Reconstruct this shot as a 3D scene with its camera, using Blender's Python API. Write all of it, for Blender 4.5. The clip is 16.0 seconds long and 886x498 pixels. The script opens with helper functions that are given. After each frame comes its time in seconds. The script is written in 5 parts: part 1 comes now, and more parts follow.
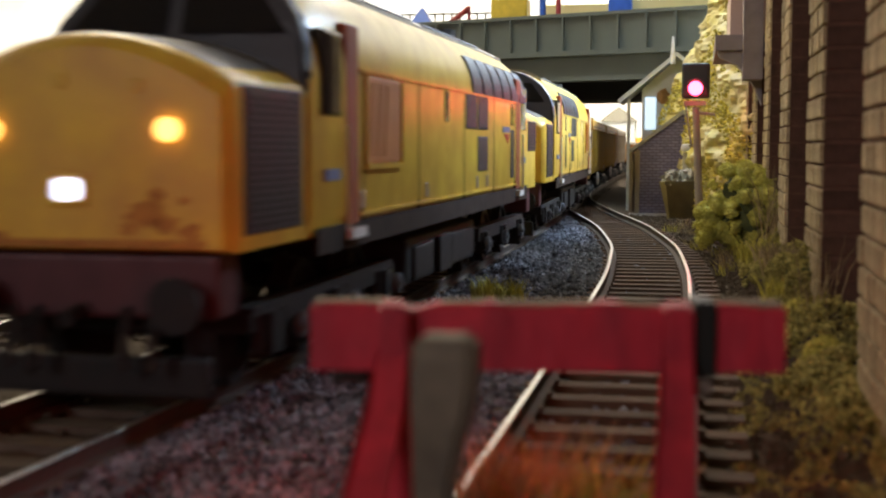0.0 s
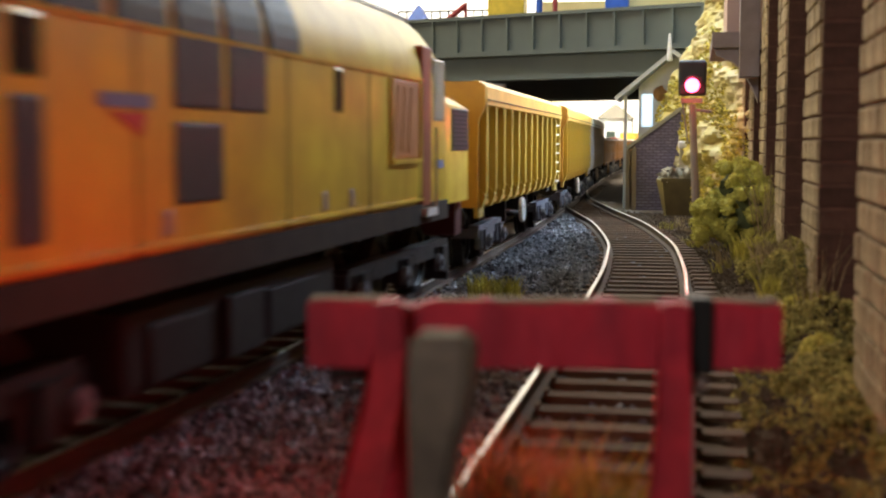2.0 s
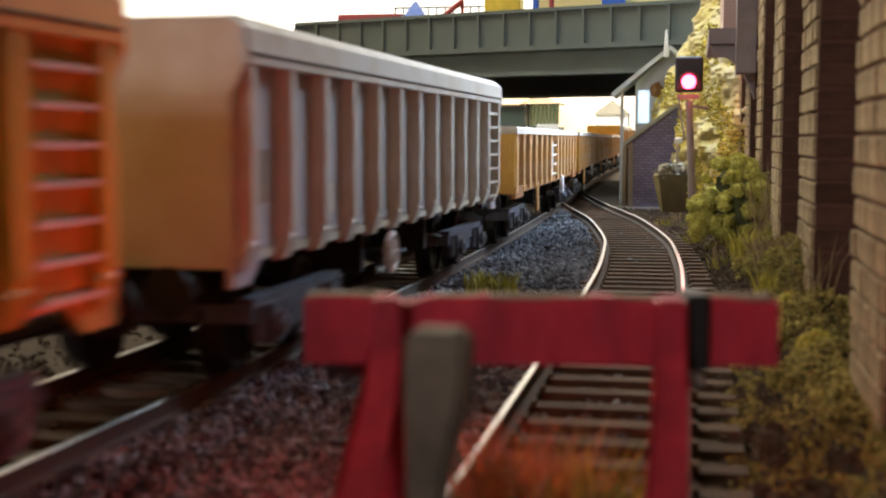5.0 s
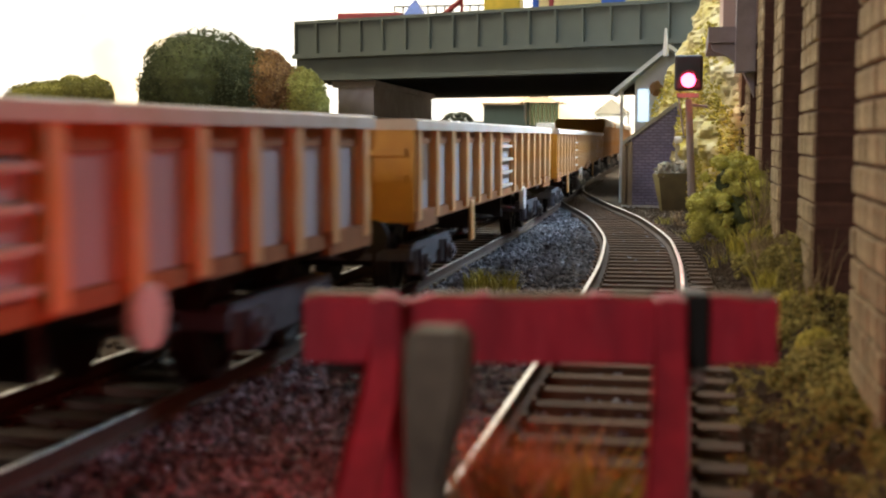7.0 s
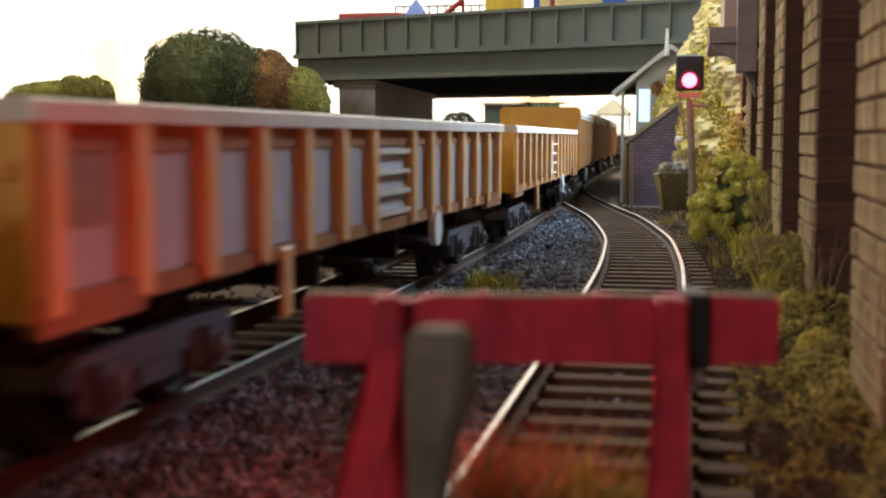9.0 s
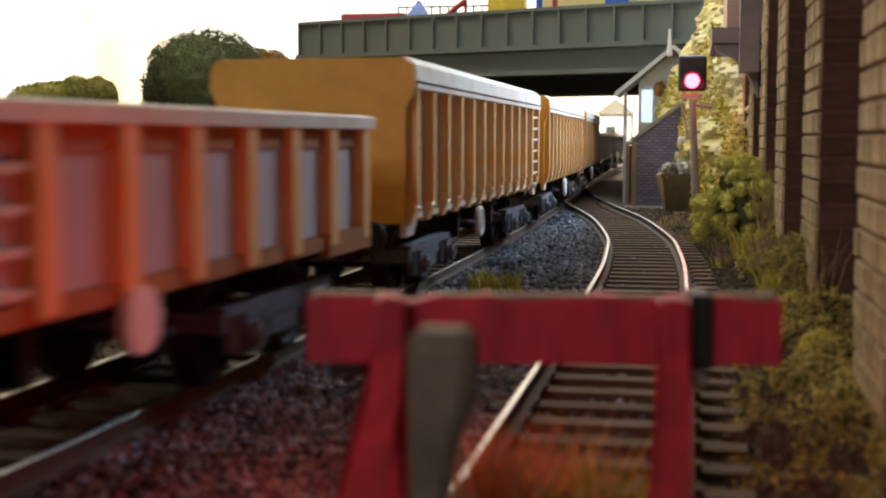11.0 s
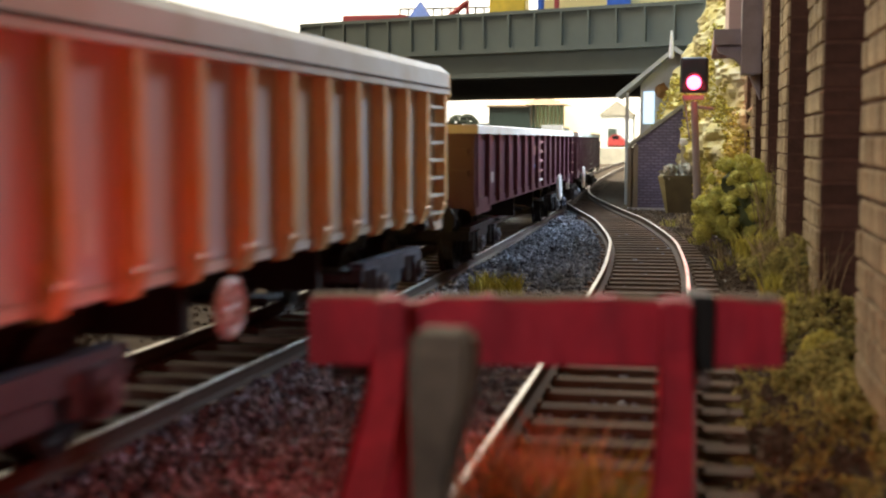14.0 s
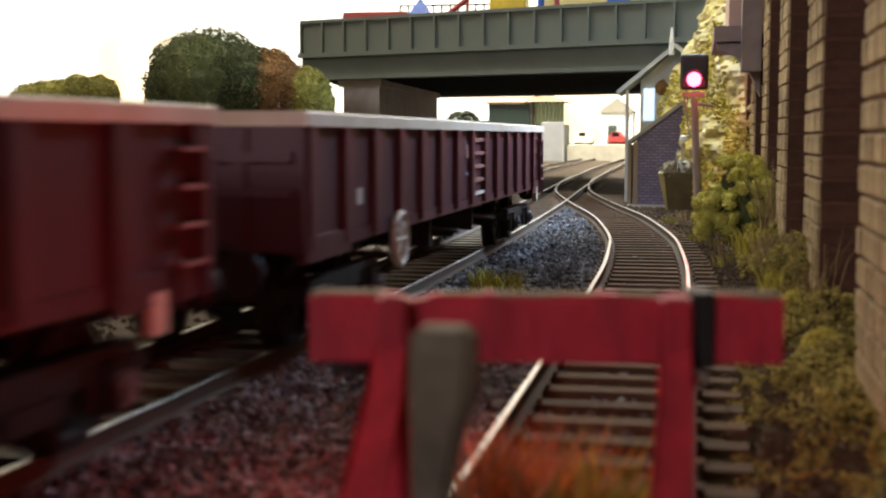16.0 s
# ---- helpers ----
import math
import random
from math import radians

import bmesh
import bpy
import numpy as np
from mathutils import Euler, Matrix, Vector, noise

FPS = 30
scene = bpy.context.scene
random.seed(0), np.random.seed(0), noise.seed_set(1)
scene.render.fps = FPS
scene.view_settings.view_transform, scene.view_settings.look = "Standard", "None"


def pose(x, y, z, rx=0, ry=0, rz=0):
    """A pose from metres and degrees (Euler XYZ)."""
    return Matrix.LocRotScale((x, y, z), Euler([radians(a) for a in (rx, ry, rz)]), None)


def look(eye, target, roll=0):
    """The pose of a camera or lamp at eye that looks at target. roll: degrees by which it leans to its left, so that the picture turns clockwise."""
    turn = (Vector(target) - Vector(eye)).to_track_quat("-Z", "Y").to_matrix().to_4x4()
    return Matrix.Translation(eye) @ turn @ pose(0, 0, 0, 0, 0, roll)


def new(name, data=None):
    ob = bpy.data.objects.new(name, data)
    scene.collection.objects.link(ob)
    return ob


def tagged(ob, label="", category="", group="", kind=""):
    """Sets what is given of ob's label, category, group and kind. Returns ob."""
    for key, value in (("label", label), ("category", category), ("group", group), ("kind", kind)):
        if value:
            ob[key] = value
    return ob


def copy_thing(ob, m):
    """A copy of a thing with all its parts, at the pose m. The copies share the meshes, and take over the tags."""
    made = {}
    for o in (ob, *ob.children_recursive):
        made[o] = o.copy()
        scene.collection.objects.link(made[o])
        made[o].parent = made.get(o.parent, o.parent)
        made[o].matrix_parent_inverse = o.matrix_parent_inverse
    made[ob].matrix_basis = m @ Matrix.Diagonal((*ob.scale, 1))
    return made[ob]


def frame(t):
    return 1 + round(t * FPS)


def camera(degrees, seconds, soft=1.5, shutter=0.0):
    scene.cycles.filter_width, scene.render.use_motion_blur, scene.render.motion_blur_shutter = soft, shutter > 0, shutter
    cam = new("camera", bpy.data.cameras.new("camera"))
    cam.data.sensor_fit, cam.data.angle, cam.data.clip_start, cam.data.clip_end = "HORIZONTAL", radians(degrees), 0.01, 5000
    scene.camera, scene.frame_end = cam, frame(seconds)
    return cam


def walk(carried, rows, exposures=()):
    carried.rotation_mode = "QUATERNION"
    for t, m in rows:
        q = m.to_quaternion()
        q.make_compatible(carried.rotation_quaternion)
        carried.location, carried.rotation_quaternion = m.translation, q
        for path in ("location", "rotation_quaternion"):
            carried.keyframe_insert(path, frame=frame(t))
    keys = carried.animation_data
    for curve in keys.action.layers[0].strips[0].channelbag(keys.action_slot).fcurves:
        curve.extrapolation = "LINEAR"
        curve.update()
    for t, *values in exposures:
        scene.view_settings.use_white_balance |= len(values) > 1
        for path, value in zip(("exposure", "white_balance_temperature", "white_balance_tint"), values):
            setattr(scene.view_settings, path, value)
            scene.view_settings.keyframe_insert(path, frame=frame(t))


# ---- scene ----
# A model railway at 1:76, built at its true small size. Lengths below are millimetres, turned into metres by MM.
MM = 0.001


# ---- camera ----
def aim(yaw, pitch):
    """Camera on the layout, turned left of the track's direction by yaw and down by pitch (degrees)."""
    return pose(0, 0, 27.5 * MM, 90 - pitch, 0, yaw)


cam = camera(38.42, 16.0, soft=2.1, shutter=0.5)
cam.data.dof.use_dof = True
cam.data.dof.focus_distance = 0.42
cam.data.dof.aperture_fstop = 62
AIM = [(0.0, 11.285, 4.662), (0.5, 11.285, 4.738), (1.0, 11.212, 4.789), (1.5, 11.163, 4.789), (2.0, 11.138, 4.789), (2.5, 11.138, 4.789), (3.0, 11.138, 4.789), (3.5, 11.089, 4.814), (4.0, 11.04, 4.865), (6.5, 10.967, 5.016), (7.0, 10.967, 5.016), (7.5, 10.967, 5.054), (8.0, 10.967, 5.042), (8.5, 10.991, 5.067), (9.0, 11.016, 5.016), (11.5, 11.138, 4.991), (12.0, 11.138, 4.991), (12.5, 11.138, 4.991), (13.0, 11.212, 4.941), (13.5, 11.212, 4.89), (14.0, 11.212, 4.915), (14.5, 11.212, 4.991), (15.0, 11.236, 4.991), (15.5, 11.212, 5.016), (16.0, 11.212, 5.054)]
walk(cam, [(t, aim(a, b)) for t, a, b in AIM], exposures=[(0, -0.60), (1.0, -0.38), (2.0, -0.30), (4, -0.36), (7, -0.45), (9, -0.47), (11.5, -0.56), (13, -0.36), (16, -0.40)])

# ---- light ----
world = bpy.data.worlds.new("room_air")
scene.world = world
world.use_nodes = True
world.node_tree.nodes["Background"].inputs[0].default_value = (0.80, 0.90, 1.0, 1)
world.node_tree.nodes["Background"].inputs[1].default_value = 0.10


def area_lamp(name, eye, target, size, watts, colour, spread=180):
    data = bpy.data.lights.new(name, "AREA")
    data.shape, data.size, data.energy, data.color = "SQUARE", size, watts, colour
    data.spread = radians(spread)
    ob = new(name, data)
    ob.matrix_world = look(eye, target)
    return ob


# unseen lights, added to brighten train, wall, near faces and the far end
area_lamp("layout_lamp", (-0.27, 0.60, 0.40), (-0.02, 0.60, 0), 0.2, 2.2, (1.0, 0.90, 0.72))
area_lamp("layout_lamp", (0.21, 0.60, 0.31), (-0.05, 0.46, 0.02), 0.12, 2.2, (0.60, 0.78, 1.0), 72)
area_lamp("layout_lamp", (-0.03, 0.54, 0.46), (-0.03, 0.54, 0), 0.12, 0.50, (0.52, 0.74, 1.0), 72)
area_lamp("room_lamp", (-1.0, -2.6, 0.95), (-0.05, 0.3, 0.03), 0.6, 23.0, (1.0, 0.93, 1.0))
area_lamp("layout_lamp", (-0.05, 1.45, 0.75), (-0.15, 1.75, 0), 0.4, 38.0, (1.0, 0.97, 0.90))


def point_lamp(name, at, watts, colour, radius=0.6):
    data = bpy.data.lights.new(name, "POINT")
    data.energy, data.color, data.shadow_soft_size = watts, colour, radius * MM
    ob = new(name, data)
    ob.location = [c * MM for c in at]
    return ob


# unseen red lamps, added behind the buffer beam and down in the grass for the red wash
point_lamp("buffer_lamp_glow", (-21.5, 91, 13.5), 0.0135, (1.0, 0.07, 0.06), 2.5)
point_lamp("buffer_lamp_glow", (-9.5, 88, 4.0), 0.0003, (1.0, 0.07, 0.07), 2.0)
led = bpy.data.lights.new("signal_glow", "SPOT")
led.energy, led.color, led.shadow_soft_size = 0.08, (1.0, 0.03, 0.05), 2.4 * MM
led.spot_size, led.spot_blend = radians(36), 0.8
new("signal_glow", led).matrix_world = look((-0.0013, 0.4885, 0.049), (-0.043, 0.25, 0.041))
point_lamp("lens_glow", (-1.1, 489.0, 49.0), 0.008, (1.0, 0.03, 0.06), 1.5)


# ---- materials ----
def mat(name, colour, rough=0.6, metal=0.0, second=None, scale=300.0, amount=0.5, bump=0.0, bump_scale=1500.0,
        island=0.0, piece=0.0, stretch=(1, 1, 1), spec=0.5):
    """Procedural surface: two colours mixed by noise at two scales, roughness wear, fine relief."""
    m = bpy.data.materials.new(name)
    m.use_nodes = True
    nt = m.node_tree
    n, l = nt.nodes, nt.links
    b = n["Principled BSDF"]
    tc, mp = n.new("ShaderNodeTexCoord"), n.new("ShaderNodeMapping")
    mp.inputs["Scale"].default_value = stretch
    l.new(tc.outputs["Object"], mp.inputs["Vector"])
    big, small = n.new("ShaderNodeTexNoise"), n.new("ShaderNodeTexNoise")
    big.inputs["Scale"].default_value, big.inputs["Detail"].default_value = scale * 0.22, 4
    small.inputs["Scale"].default_value, small.inputs["Detail"].default_value = scale, 5
    l.new(mp.outputs[0], big.inputs["Vector"]), l.new(mp.outputs[0], small.inputs["Vector"])
    add = n.new("ShaderNodeMath")
    add.operation = "ADD"
    l.new(big.outputs["Fac"], add.inputs[0]), l.new(small.outputs["Fac"], add.inputs[1])
    ramp = n.new("ShaderNodeMapRange")
    ramp.inputs["From Min"].default_value, ramp.inputs["From Max"].default_value = 0.7, 1.3
    ramp.inputs["To Max"].default_value = amount
    l.new(add.outputs[0], ramp.inputs["Value"])
    mix = n.new("ShaderNodeMix")
    mix.data_type = "RGBA"
    mix.inputs["A"].default_value = (*colour, 1)
    mix.inputs["B"].default_value = (*(second or [c * 0.45 for c in colour]), 1)
    l.new(ramp.outputs[0], mix.inputs["Factor"])
    out = mix.outputs["Result"]
    if island or piece:
        src = n.new("ShaderNodeNewGeometry" if island else "ShaderNodeObjectInfo")
        r2 = n.new("ShaderNodeMapRange")
        k = island or piece
        r2.inputs["To Min"].default_value, r2.inputs["To Max"].default_value = 1 - k, 1 + k
        l.new(src.outputs["Random Per Island" if island else "Random"], r2.inputs["Value"])
        hsv = n.new("ShaderNodeHueSaturation")
        l.new(r2.outputs[0], hsv.inputs["Value"])
        l.new(out, hsv.inputs["Color"])
        out = hsv.outputs[0]
    l.new(out, b.inputs["Base Color"])
    rr = n.new("ShaderNodeMapRange")
    rr.inputs["To Min"].default_value, rr.inputs["To Max"].default_value = max(0.05, rough - 0.12), min(1, rough + 0.12)
    l.new(small.outputs["Fac"], rr.inputs["Value"])
    l.new(rr.outputs[0], b.inputs["Roughness"])
    b.inputs["Metallic"].default_value = metal
    b.inputs["Specular IOR Level"].default_value = spec
    if bump:
        fine = n.new("ShaderNodeTexNoise")
        fine.inputs["Scale"].default_value, fine.inputs["Detail"].default_value = bump_scale, 4
        l.new(mp.outputs[0], fine.inputs["Vector"])
        bp = n.new("ShaderNodeBump")
        bp.inputs["Strength"].default_value, bp.inputs["Distance"].default_value = bump, 0.0004
        l.new(fine.outputs["Fac"], bp.inputs["Height"])
        l.new(bp.outputs[0], b.inputs["Normal"])
    return m


def glow(name, colour, strength):
    m = bpy.data.materials.new(name)
    m.use_nodes = True
    b = m.node_tree.nodes["Principled BSDF"]
    b.inputs["Base Color"].default_value = (*colour, 1)
    b.inputs["Emission Color"].default_value = (*colour, 1)
    b.inputs["Emission Strength"].default_value = strength
    return m


def glass(name, colour, rough=0.05):
    m = bpy.data.materials.new(name)
    m.use_nodes = True
    b = m.node_tree.nodes["Principled BSDF"]
    b.inputs["Base Color"].default_value = (*colour, 1)
    b.inputs["Roughness"].default_value = rough
    b.inputs["Transmission Weight"].default_value = 0.6
    b.inputs["IOR"].default_value = 1.45
    return m


YELLOW = mat("rail_yellow_paint", (0.82, 0.58, 0.06), 0.34, second=(0.50, 0.25, 0.04), scale=190, amount=0.75, bump=0.08)
YELLOW_DIRTY = mat("dirty_yellow_paint", (0.80, 0.54, 0.06), 0.6, second=(0.16, 0.09, 0.045), scale=150, amount=0.85, bump=0.15, stretch=(1, 1, 0.35))
PANEL_DIRTY = mat("dusty_yellow_panel", (0.66, 0.46, 0.09), 0.65, second=(0.13, 0.08, 0.045), scale=150, amount=0.95, bump=0.15, stretch=(1, 1, 0.35))
PANEL_PALE = mat("dust_bleached_panel", (0.52, 0.51, 0.57), 0.65, second=(0.38, 0.32, 0.29), scale=170, amount=0.75, bump=0.15, stretch=(1, 1, 0.35))
PANEL_TAN = mat("dusty_orange_panel", (0.60, 0.40, 0.22), 0.65, second=(0.54, 0.51, 0.53), scale=110, amount=0.95, bump=0.15, stretch=(1, 1, 0.35))
RIB_ORANGE = mat("worn_orange_yellow_rib", (0.80, 0.38, 0.075), 0.55, second=(0.74, 0.55, 0.34), scale=200, amount=0.9, bump=0.1)
END_YELLOW = mat("worn_yellow_end", (0.82, 0.46, 0.055), 0.55, second=(0.42, 0.19, 0.05), scale=160, amount=0.6, bump=0.12)
STRIP_BROWN = mat("orange_brown_strip", (0.42, 0.17, 0.05), 0.7, second=(0.20, 0.09, 0.04), scale=300, amount=0.7, bump=0.1)
CAP_PALE = mat("dust_covered_top_rail", (0.72, 0.68, 0.61), 0.7, second=(0.5, 0.36, 0.18), scale=200, amount=0.55, bump=0.1)
MAROON = mat("maroon_paint", (0.082, 0.018, 0.036), 0.45, second=(0.055, 0.014, 0.024), scale=170, amount=0.6, bump=0.1, stretch=(1, 1, 0.4))
NOSE_RED = mat("bufferbeam_red_paint", (0.075, 0.009, 0.013), 0.55, scale=300, amount=0.6)
DARK = mat("sooty_underframe", (0.012, 0.011, 0.011), 0.62, second=(0.026, 0.022, 0.019), scale=400, amount=0.6, bump=0.2, spec=0.25)
BOGIE_GREY = mat("dusty_grey_bogie", (0.09, 0.098, 0.125), 0.6, second=(0.04, 0.04, 0.04), scale=400, amount=0.5, bump=0.2)
# paler than the bogie frames: highlights on the axleboxes are in the colour
BOGIE_PALE = mat("pale_glint_axlebox", (0.17, 0.185, 0.215), 0.45, second=(0.08, 0.08, 0.085), scale=500, amount=0.7, bump=0.2)
WHITE_PAINT = mat("white_paint", (0.78, 0.77, 0.75), 0.5, second=(0.6, 0.58, 0.54), scale=300, amount=0.4)
BLACK_GRILLE = mat("black_grille", (0.02, 0.021, 0.026), 0.5, second=(0.035, 0.035, 0.04), scale=500, amount=0.6, bump=0.3, stretch=(1, 6, 1))
ROOF_GREY = mat("weathered_roof_grey", (0.34, 0.31, 0.24), 0.55, second=(0.16, 0.14, 0.10), scale=150, amount=0.6)
# orange-red door paint, darkened to include the shade of a recess
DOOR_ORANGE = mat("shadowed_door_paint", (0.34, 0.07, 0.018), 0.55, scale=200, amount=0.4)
WINDOW_CLEAR = glass("clear_window_glass", (0.85, 0.83, 0.78))
CABIN_GLASS = glass("greenish_cabin_glass", (0.16, 0.24, 0.17), 0.1)
WINDOW_DARK = glass("dark_window_glass", (0.03, 0.03, 0.035))
NOSE_TOP = mat("blue_grey_nose_sheen", (0.085, 0.09, 0.10), 0.38, second=(0.16, 0.15, 0.13), scale=160, amount=0.6)
LOGO_RED = mat("red_stripe_print", (0.6, 0.05, 0.03), 0.5)
FAINT_PRINT = mat("faint_worn_print", (0.40, 0.40, 0.52), 0.65, second=(0.60, 0.58, 0.62), scale=500, amount=0.8)
LOGO_BLUE = mat("blue_grey_print", (0.2, 0.24, 0.4), 0.5)
LAMP_AMBER = glow("amber_lamp_glow", (1.0, 0.50, 0.12), 5)
LAMP_WHITE = glow("white_lamp_glow", (0.72, 0.76, 1.0), 5)
LAMP_WARM = glow("warm_lamp_glow", (1.0, 0.82, 0.5), 9)
LAMP_RED = glow("red_signal_glow", (1.0, 0.12, 0.25), 9)

BALLAST = mat("grey_ballast_chips", (0.24, 0.26, 0.30), 0.8, second=(0.07, 0.07, 0.08), scale=120, amount=0.85, island=0.7, bump=0.3, spec=0.15)
SOIL = mat("brown_scatter_soil", (0.07, 0.05, 0.033), 0.95, second=(0.12, 0.095, 0.065), scale=350, amount=0.8, bump=0.8, bump_scale=900, spec=0.08)
SLEEPER = mat("weathered_sleeper", (0.15, 0.09, 0.05), 0.8, second=(0.05, 0.033, 0.022), scale=420, amount=0.8, bump=0.4, piece=0.25, stretch=(0.3, 2, 1), spec=0.15)
RAIL_TOP = mat("worn_nickel_rail", (0.52, 0.50, 0.46), 0.34, 0.95, second=(0.32, 0.28, 0.23), scale=300, amount=0.5)
RAIL_SIDE = mat("rusty_rail_web", (0.07, 0.05, 0.037), 0.75, second=(0.11, 0.09, 0.075), scale=300, amount=0.6, spec=0.15)
STOP_RED = mat("red_painted_buffer_stop", (0.78, 0.032, 0.065), 0.6, second=(0.24, 0.014, 0.03), scale=520, amount=0.8, bump=0.5, bump_scale=700, stretch=(1, 1, 0.4))
STOP_TOP = mat("bare_worn_timber", (0.30, 0.20, 0.13), 0.8, second=(0.18, 0.12, 0.08), scale=260, amount=0.6)
POST_GREY = mat("grey_brown_post", (0.27, 0.22, 0.16), 0.85, second=(0.07, 0.055, 0.045), scale=420, amount=0.85, bump=0.3)
BLACK_STEEL = mat("black_bracket", (0.012, 0.012, 0.010), 0.6)
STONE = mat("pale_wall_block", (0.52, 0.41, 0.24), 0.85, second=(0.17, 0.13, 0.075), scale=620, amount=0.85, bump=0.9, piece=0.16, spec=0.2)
# red brick, darkened because end faces and bays turn away from the light
RED_BRICK = mat("shade_dark_red_brick", (0.13, 0.066, 0.045), 0.85, second=(0.06, 0.036, 0.022), scale=330, amount=0.7, bump=0.5, piece=0.2, spec=0.2)
MORTAR = mat("dark_mortar", (0.05, 0.04, 0.03), 0.95, scale=500, amount=0.5, bump=0.4)
GIRDER = mat("grey_green_bridge_paint", (0.125, 0.142, 0.115), 0.6, second=(0.085, 0.10, 0.082), scale=60, amount=0.6, bump=0.08)
# near-black: the shade under the bridge is put into this colour
SOFFIT = mat("shaded_bridge_soffit", (0.02, 0.02, 0.024), 0.8, scale=80, amount=0.5)
CONCRETE = mat("grey_concrete_pier", (0.66, 0.65, 0.65), 0.85, second=(0.40, 0.33, 0.33), scale=120, amount=0.7, bump=0.3)
HUT_BRICK = mat("blue_grey_brick", (0.30, 0.275, 0.40), 0.85, second=(0.23, 0.21, 0.29), scale=300, amount=0.6, bump=0.3)
def courses(m, w, h, joint):
    """Lay a brick bond with mortar lines over a surface's colour."""
    n, l = m.node_tree.nodes, m.node_tree.links
    geo, sep, add, com = n.new("ShaderNodeTexCoord"), n.new("ShaderNodeSeparateXYZ"), n.new("ShaderNodeMath"), n.new("ShaderNodeCombineXYZ")
    l.new(geo.outputs["Object"], sep.inputs[0])
    l.new(sep.outputs[0], add.inputs[0])
    l.new(sep.outputs[1], add.inputs[1])
    l.new(add.outputs[0], com.inputs[0])
    l.new(sep.outputs[2], com.inputs[1])
    br = n.new("ShaderNodeTexBrick")
    for key, val in (("Scale", 1.0), ("Brick Width", w * MM), ("Row Height", h * MM), ("Mortar Size", 0.22 * MM)):
        br.inputs[key].default_value = val
    br.inputs["Color1"].default_value, br.inputs["Color2"].default_value, br.inputs["Mortar"].default_value = (1, 1, 1, 1), (0.72, 0.70, 0.74, 1), joint
    l.new(com.outputs[0], br.inputs["Vector"])
    mx = n.new("ShaderNodeMix")
    mx.data_type, mx.blend_type = "RGBA", "MULTIPLY"
    mx.inputs[0].default_value = 1.0
    base = n["Principled BSDF"].inputs["Base Color"]
    l.new(base.links[0].from_socket, mx.inputs[6])
    l.new(br.outputs["Color"], mx.inputs[7])
    l.new(mx.outputs[2], base)


courses(HUT_BRICK, 3.2, 1.3, (0.5, 0.48, 0.5, 1))
HUT_ROOF = mat("pale_hut_slates", (0.36, 0.35, 0.27), 0.8, second=(0.22, 0.20, 0.15), scale=200, amount=0.6, bump=0.2)
HUT_TRIM = mat("weathered_timber_corner", (0.34, 0.28, 0.2), 0.8, scale=200, amount=0.5)
SOLE = mat("brown_grimed_sole", (0.038, 0.022, 0.012), 0.8, second=(0.02, 0.014, 0.01), scale=300, amount=0.6, spec=0.2)
STAIN = mat("rusty_stain", (0.58, 0.27, 0.04), 0.8, second=(0.22, 0.08, 0.03), scale=420, amount=0.8)
ROCK = mat("yellow_lichen_rock", (0.58, 0.52, 0.33), 0.95, second=(0.45, 0.36, 0.04), scale=90, amount=0.9, bump=0.9, bump_scale=500)
LEAF = mat("olive_foam_foliage", (0.60, 0.56, 0.11), 0.9, second=(0.14, 0.15, 0.03), scale=260, amount=0.75, island=0.22)
LEAF_OLIVE = mat("olive_hedge_foliage", (0.34, 0.32, 0.07), 0.9, second=(0.12, 0.12, 0.03), scale=200, amount=0.8, island=0.35)
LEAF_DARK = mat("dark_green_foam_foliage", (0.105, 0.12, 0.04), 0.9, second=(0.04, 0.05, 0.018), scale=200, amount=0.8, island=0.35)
# blackened so the far bush reads as a backlit silhouette
LEAF_SILHOUETTE = mat("silhouette_green_foliage", (0.025, 0.03, 0.012), 0.95, second=(0.012, 0.014, 0.006), scale=100, amount=0.7, island=0.3)
LEAF_RUST = mat("rust_brown_foam_foliage", (0.30, 0.16, 0.05), 0.9, second=(0.10, 0.05, 0.02), scale=200, amount=0.8, island=0.45)
GRASS = mat("straw_green_static_grass", (0.56, 0.49, 0.10), 0.85, second=(0.16, 0.17, 0.04), scale=300, amount=0.7, island=0.4, spec=0.15)
STRAW = mat("dry_straw_fibre", (0.36, 0.28, 0.15), 0.85, scale=300, amount=0.4, island=0.4, spec=0.15)
MOSS = mat("ochre_moss_scatter", (0.42, 0.36, 0.11), 0.95, second=(0.12, 0.11, 0.035), scale=300, amount=0.8, island=0.5, spec=0.1)
SIGNAL_BLACK = mat("black_signal_head", (0.02, 0.018, 0.018), 0.5)
SIGNAL_POST = mat("grey_signal_post", (0.30, 0.26, 0.23), 0.6, second=(0.2, 0.16, 0.13), scale=250, amount=0.5)
BIN_OLIVE = mat("olive_skip_paint", (0.13, 0.10, 0.035), 0.7, second=(0.04, 0.03, 0.015), scale=200, amount=0.6)
BIN_EDGE = mat("pale_skip_end", (0.50, 0.43, 0.18), 0.7, scale=200, amount=0.5)
RUBBLE = mat("grey_rubble", (0.42, 0.38, 0.28), 0.9, second=(0.15, 0.14, 0.10), scale=200, amount=0.7, island=0.4, bump=0.4)
PALE_WALL = mat("pale_grey_green_render", (0.58, 0.60, 0.58), 0.8, scale=100, amount=0.3)
PINK_WALL = mat("pink_cream_render", (0.60, 0.44, 0.36), 0.8, scale=100, amount=0.3)
JETTY = mat("dark_mauve_timber", (0.30, 0.25, 0.25), 0.8, second=(0.06, 0.05, 0.05), scale=200, amount=0.5)
PALE_BOARD = mat("pale_yellow_board", (0.80, 0.66, 0.28), 0.6, scale=60, amount=0.3)
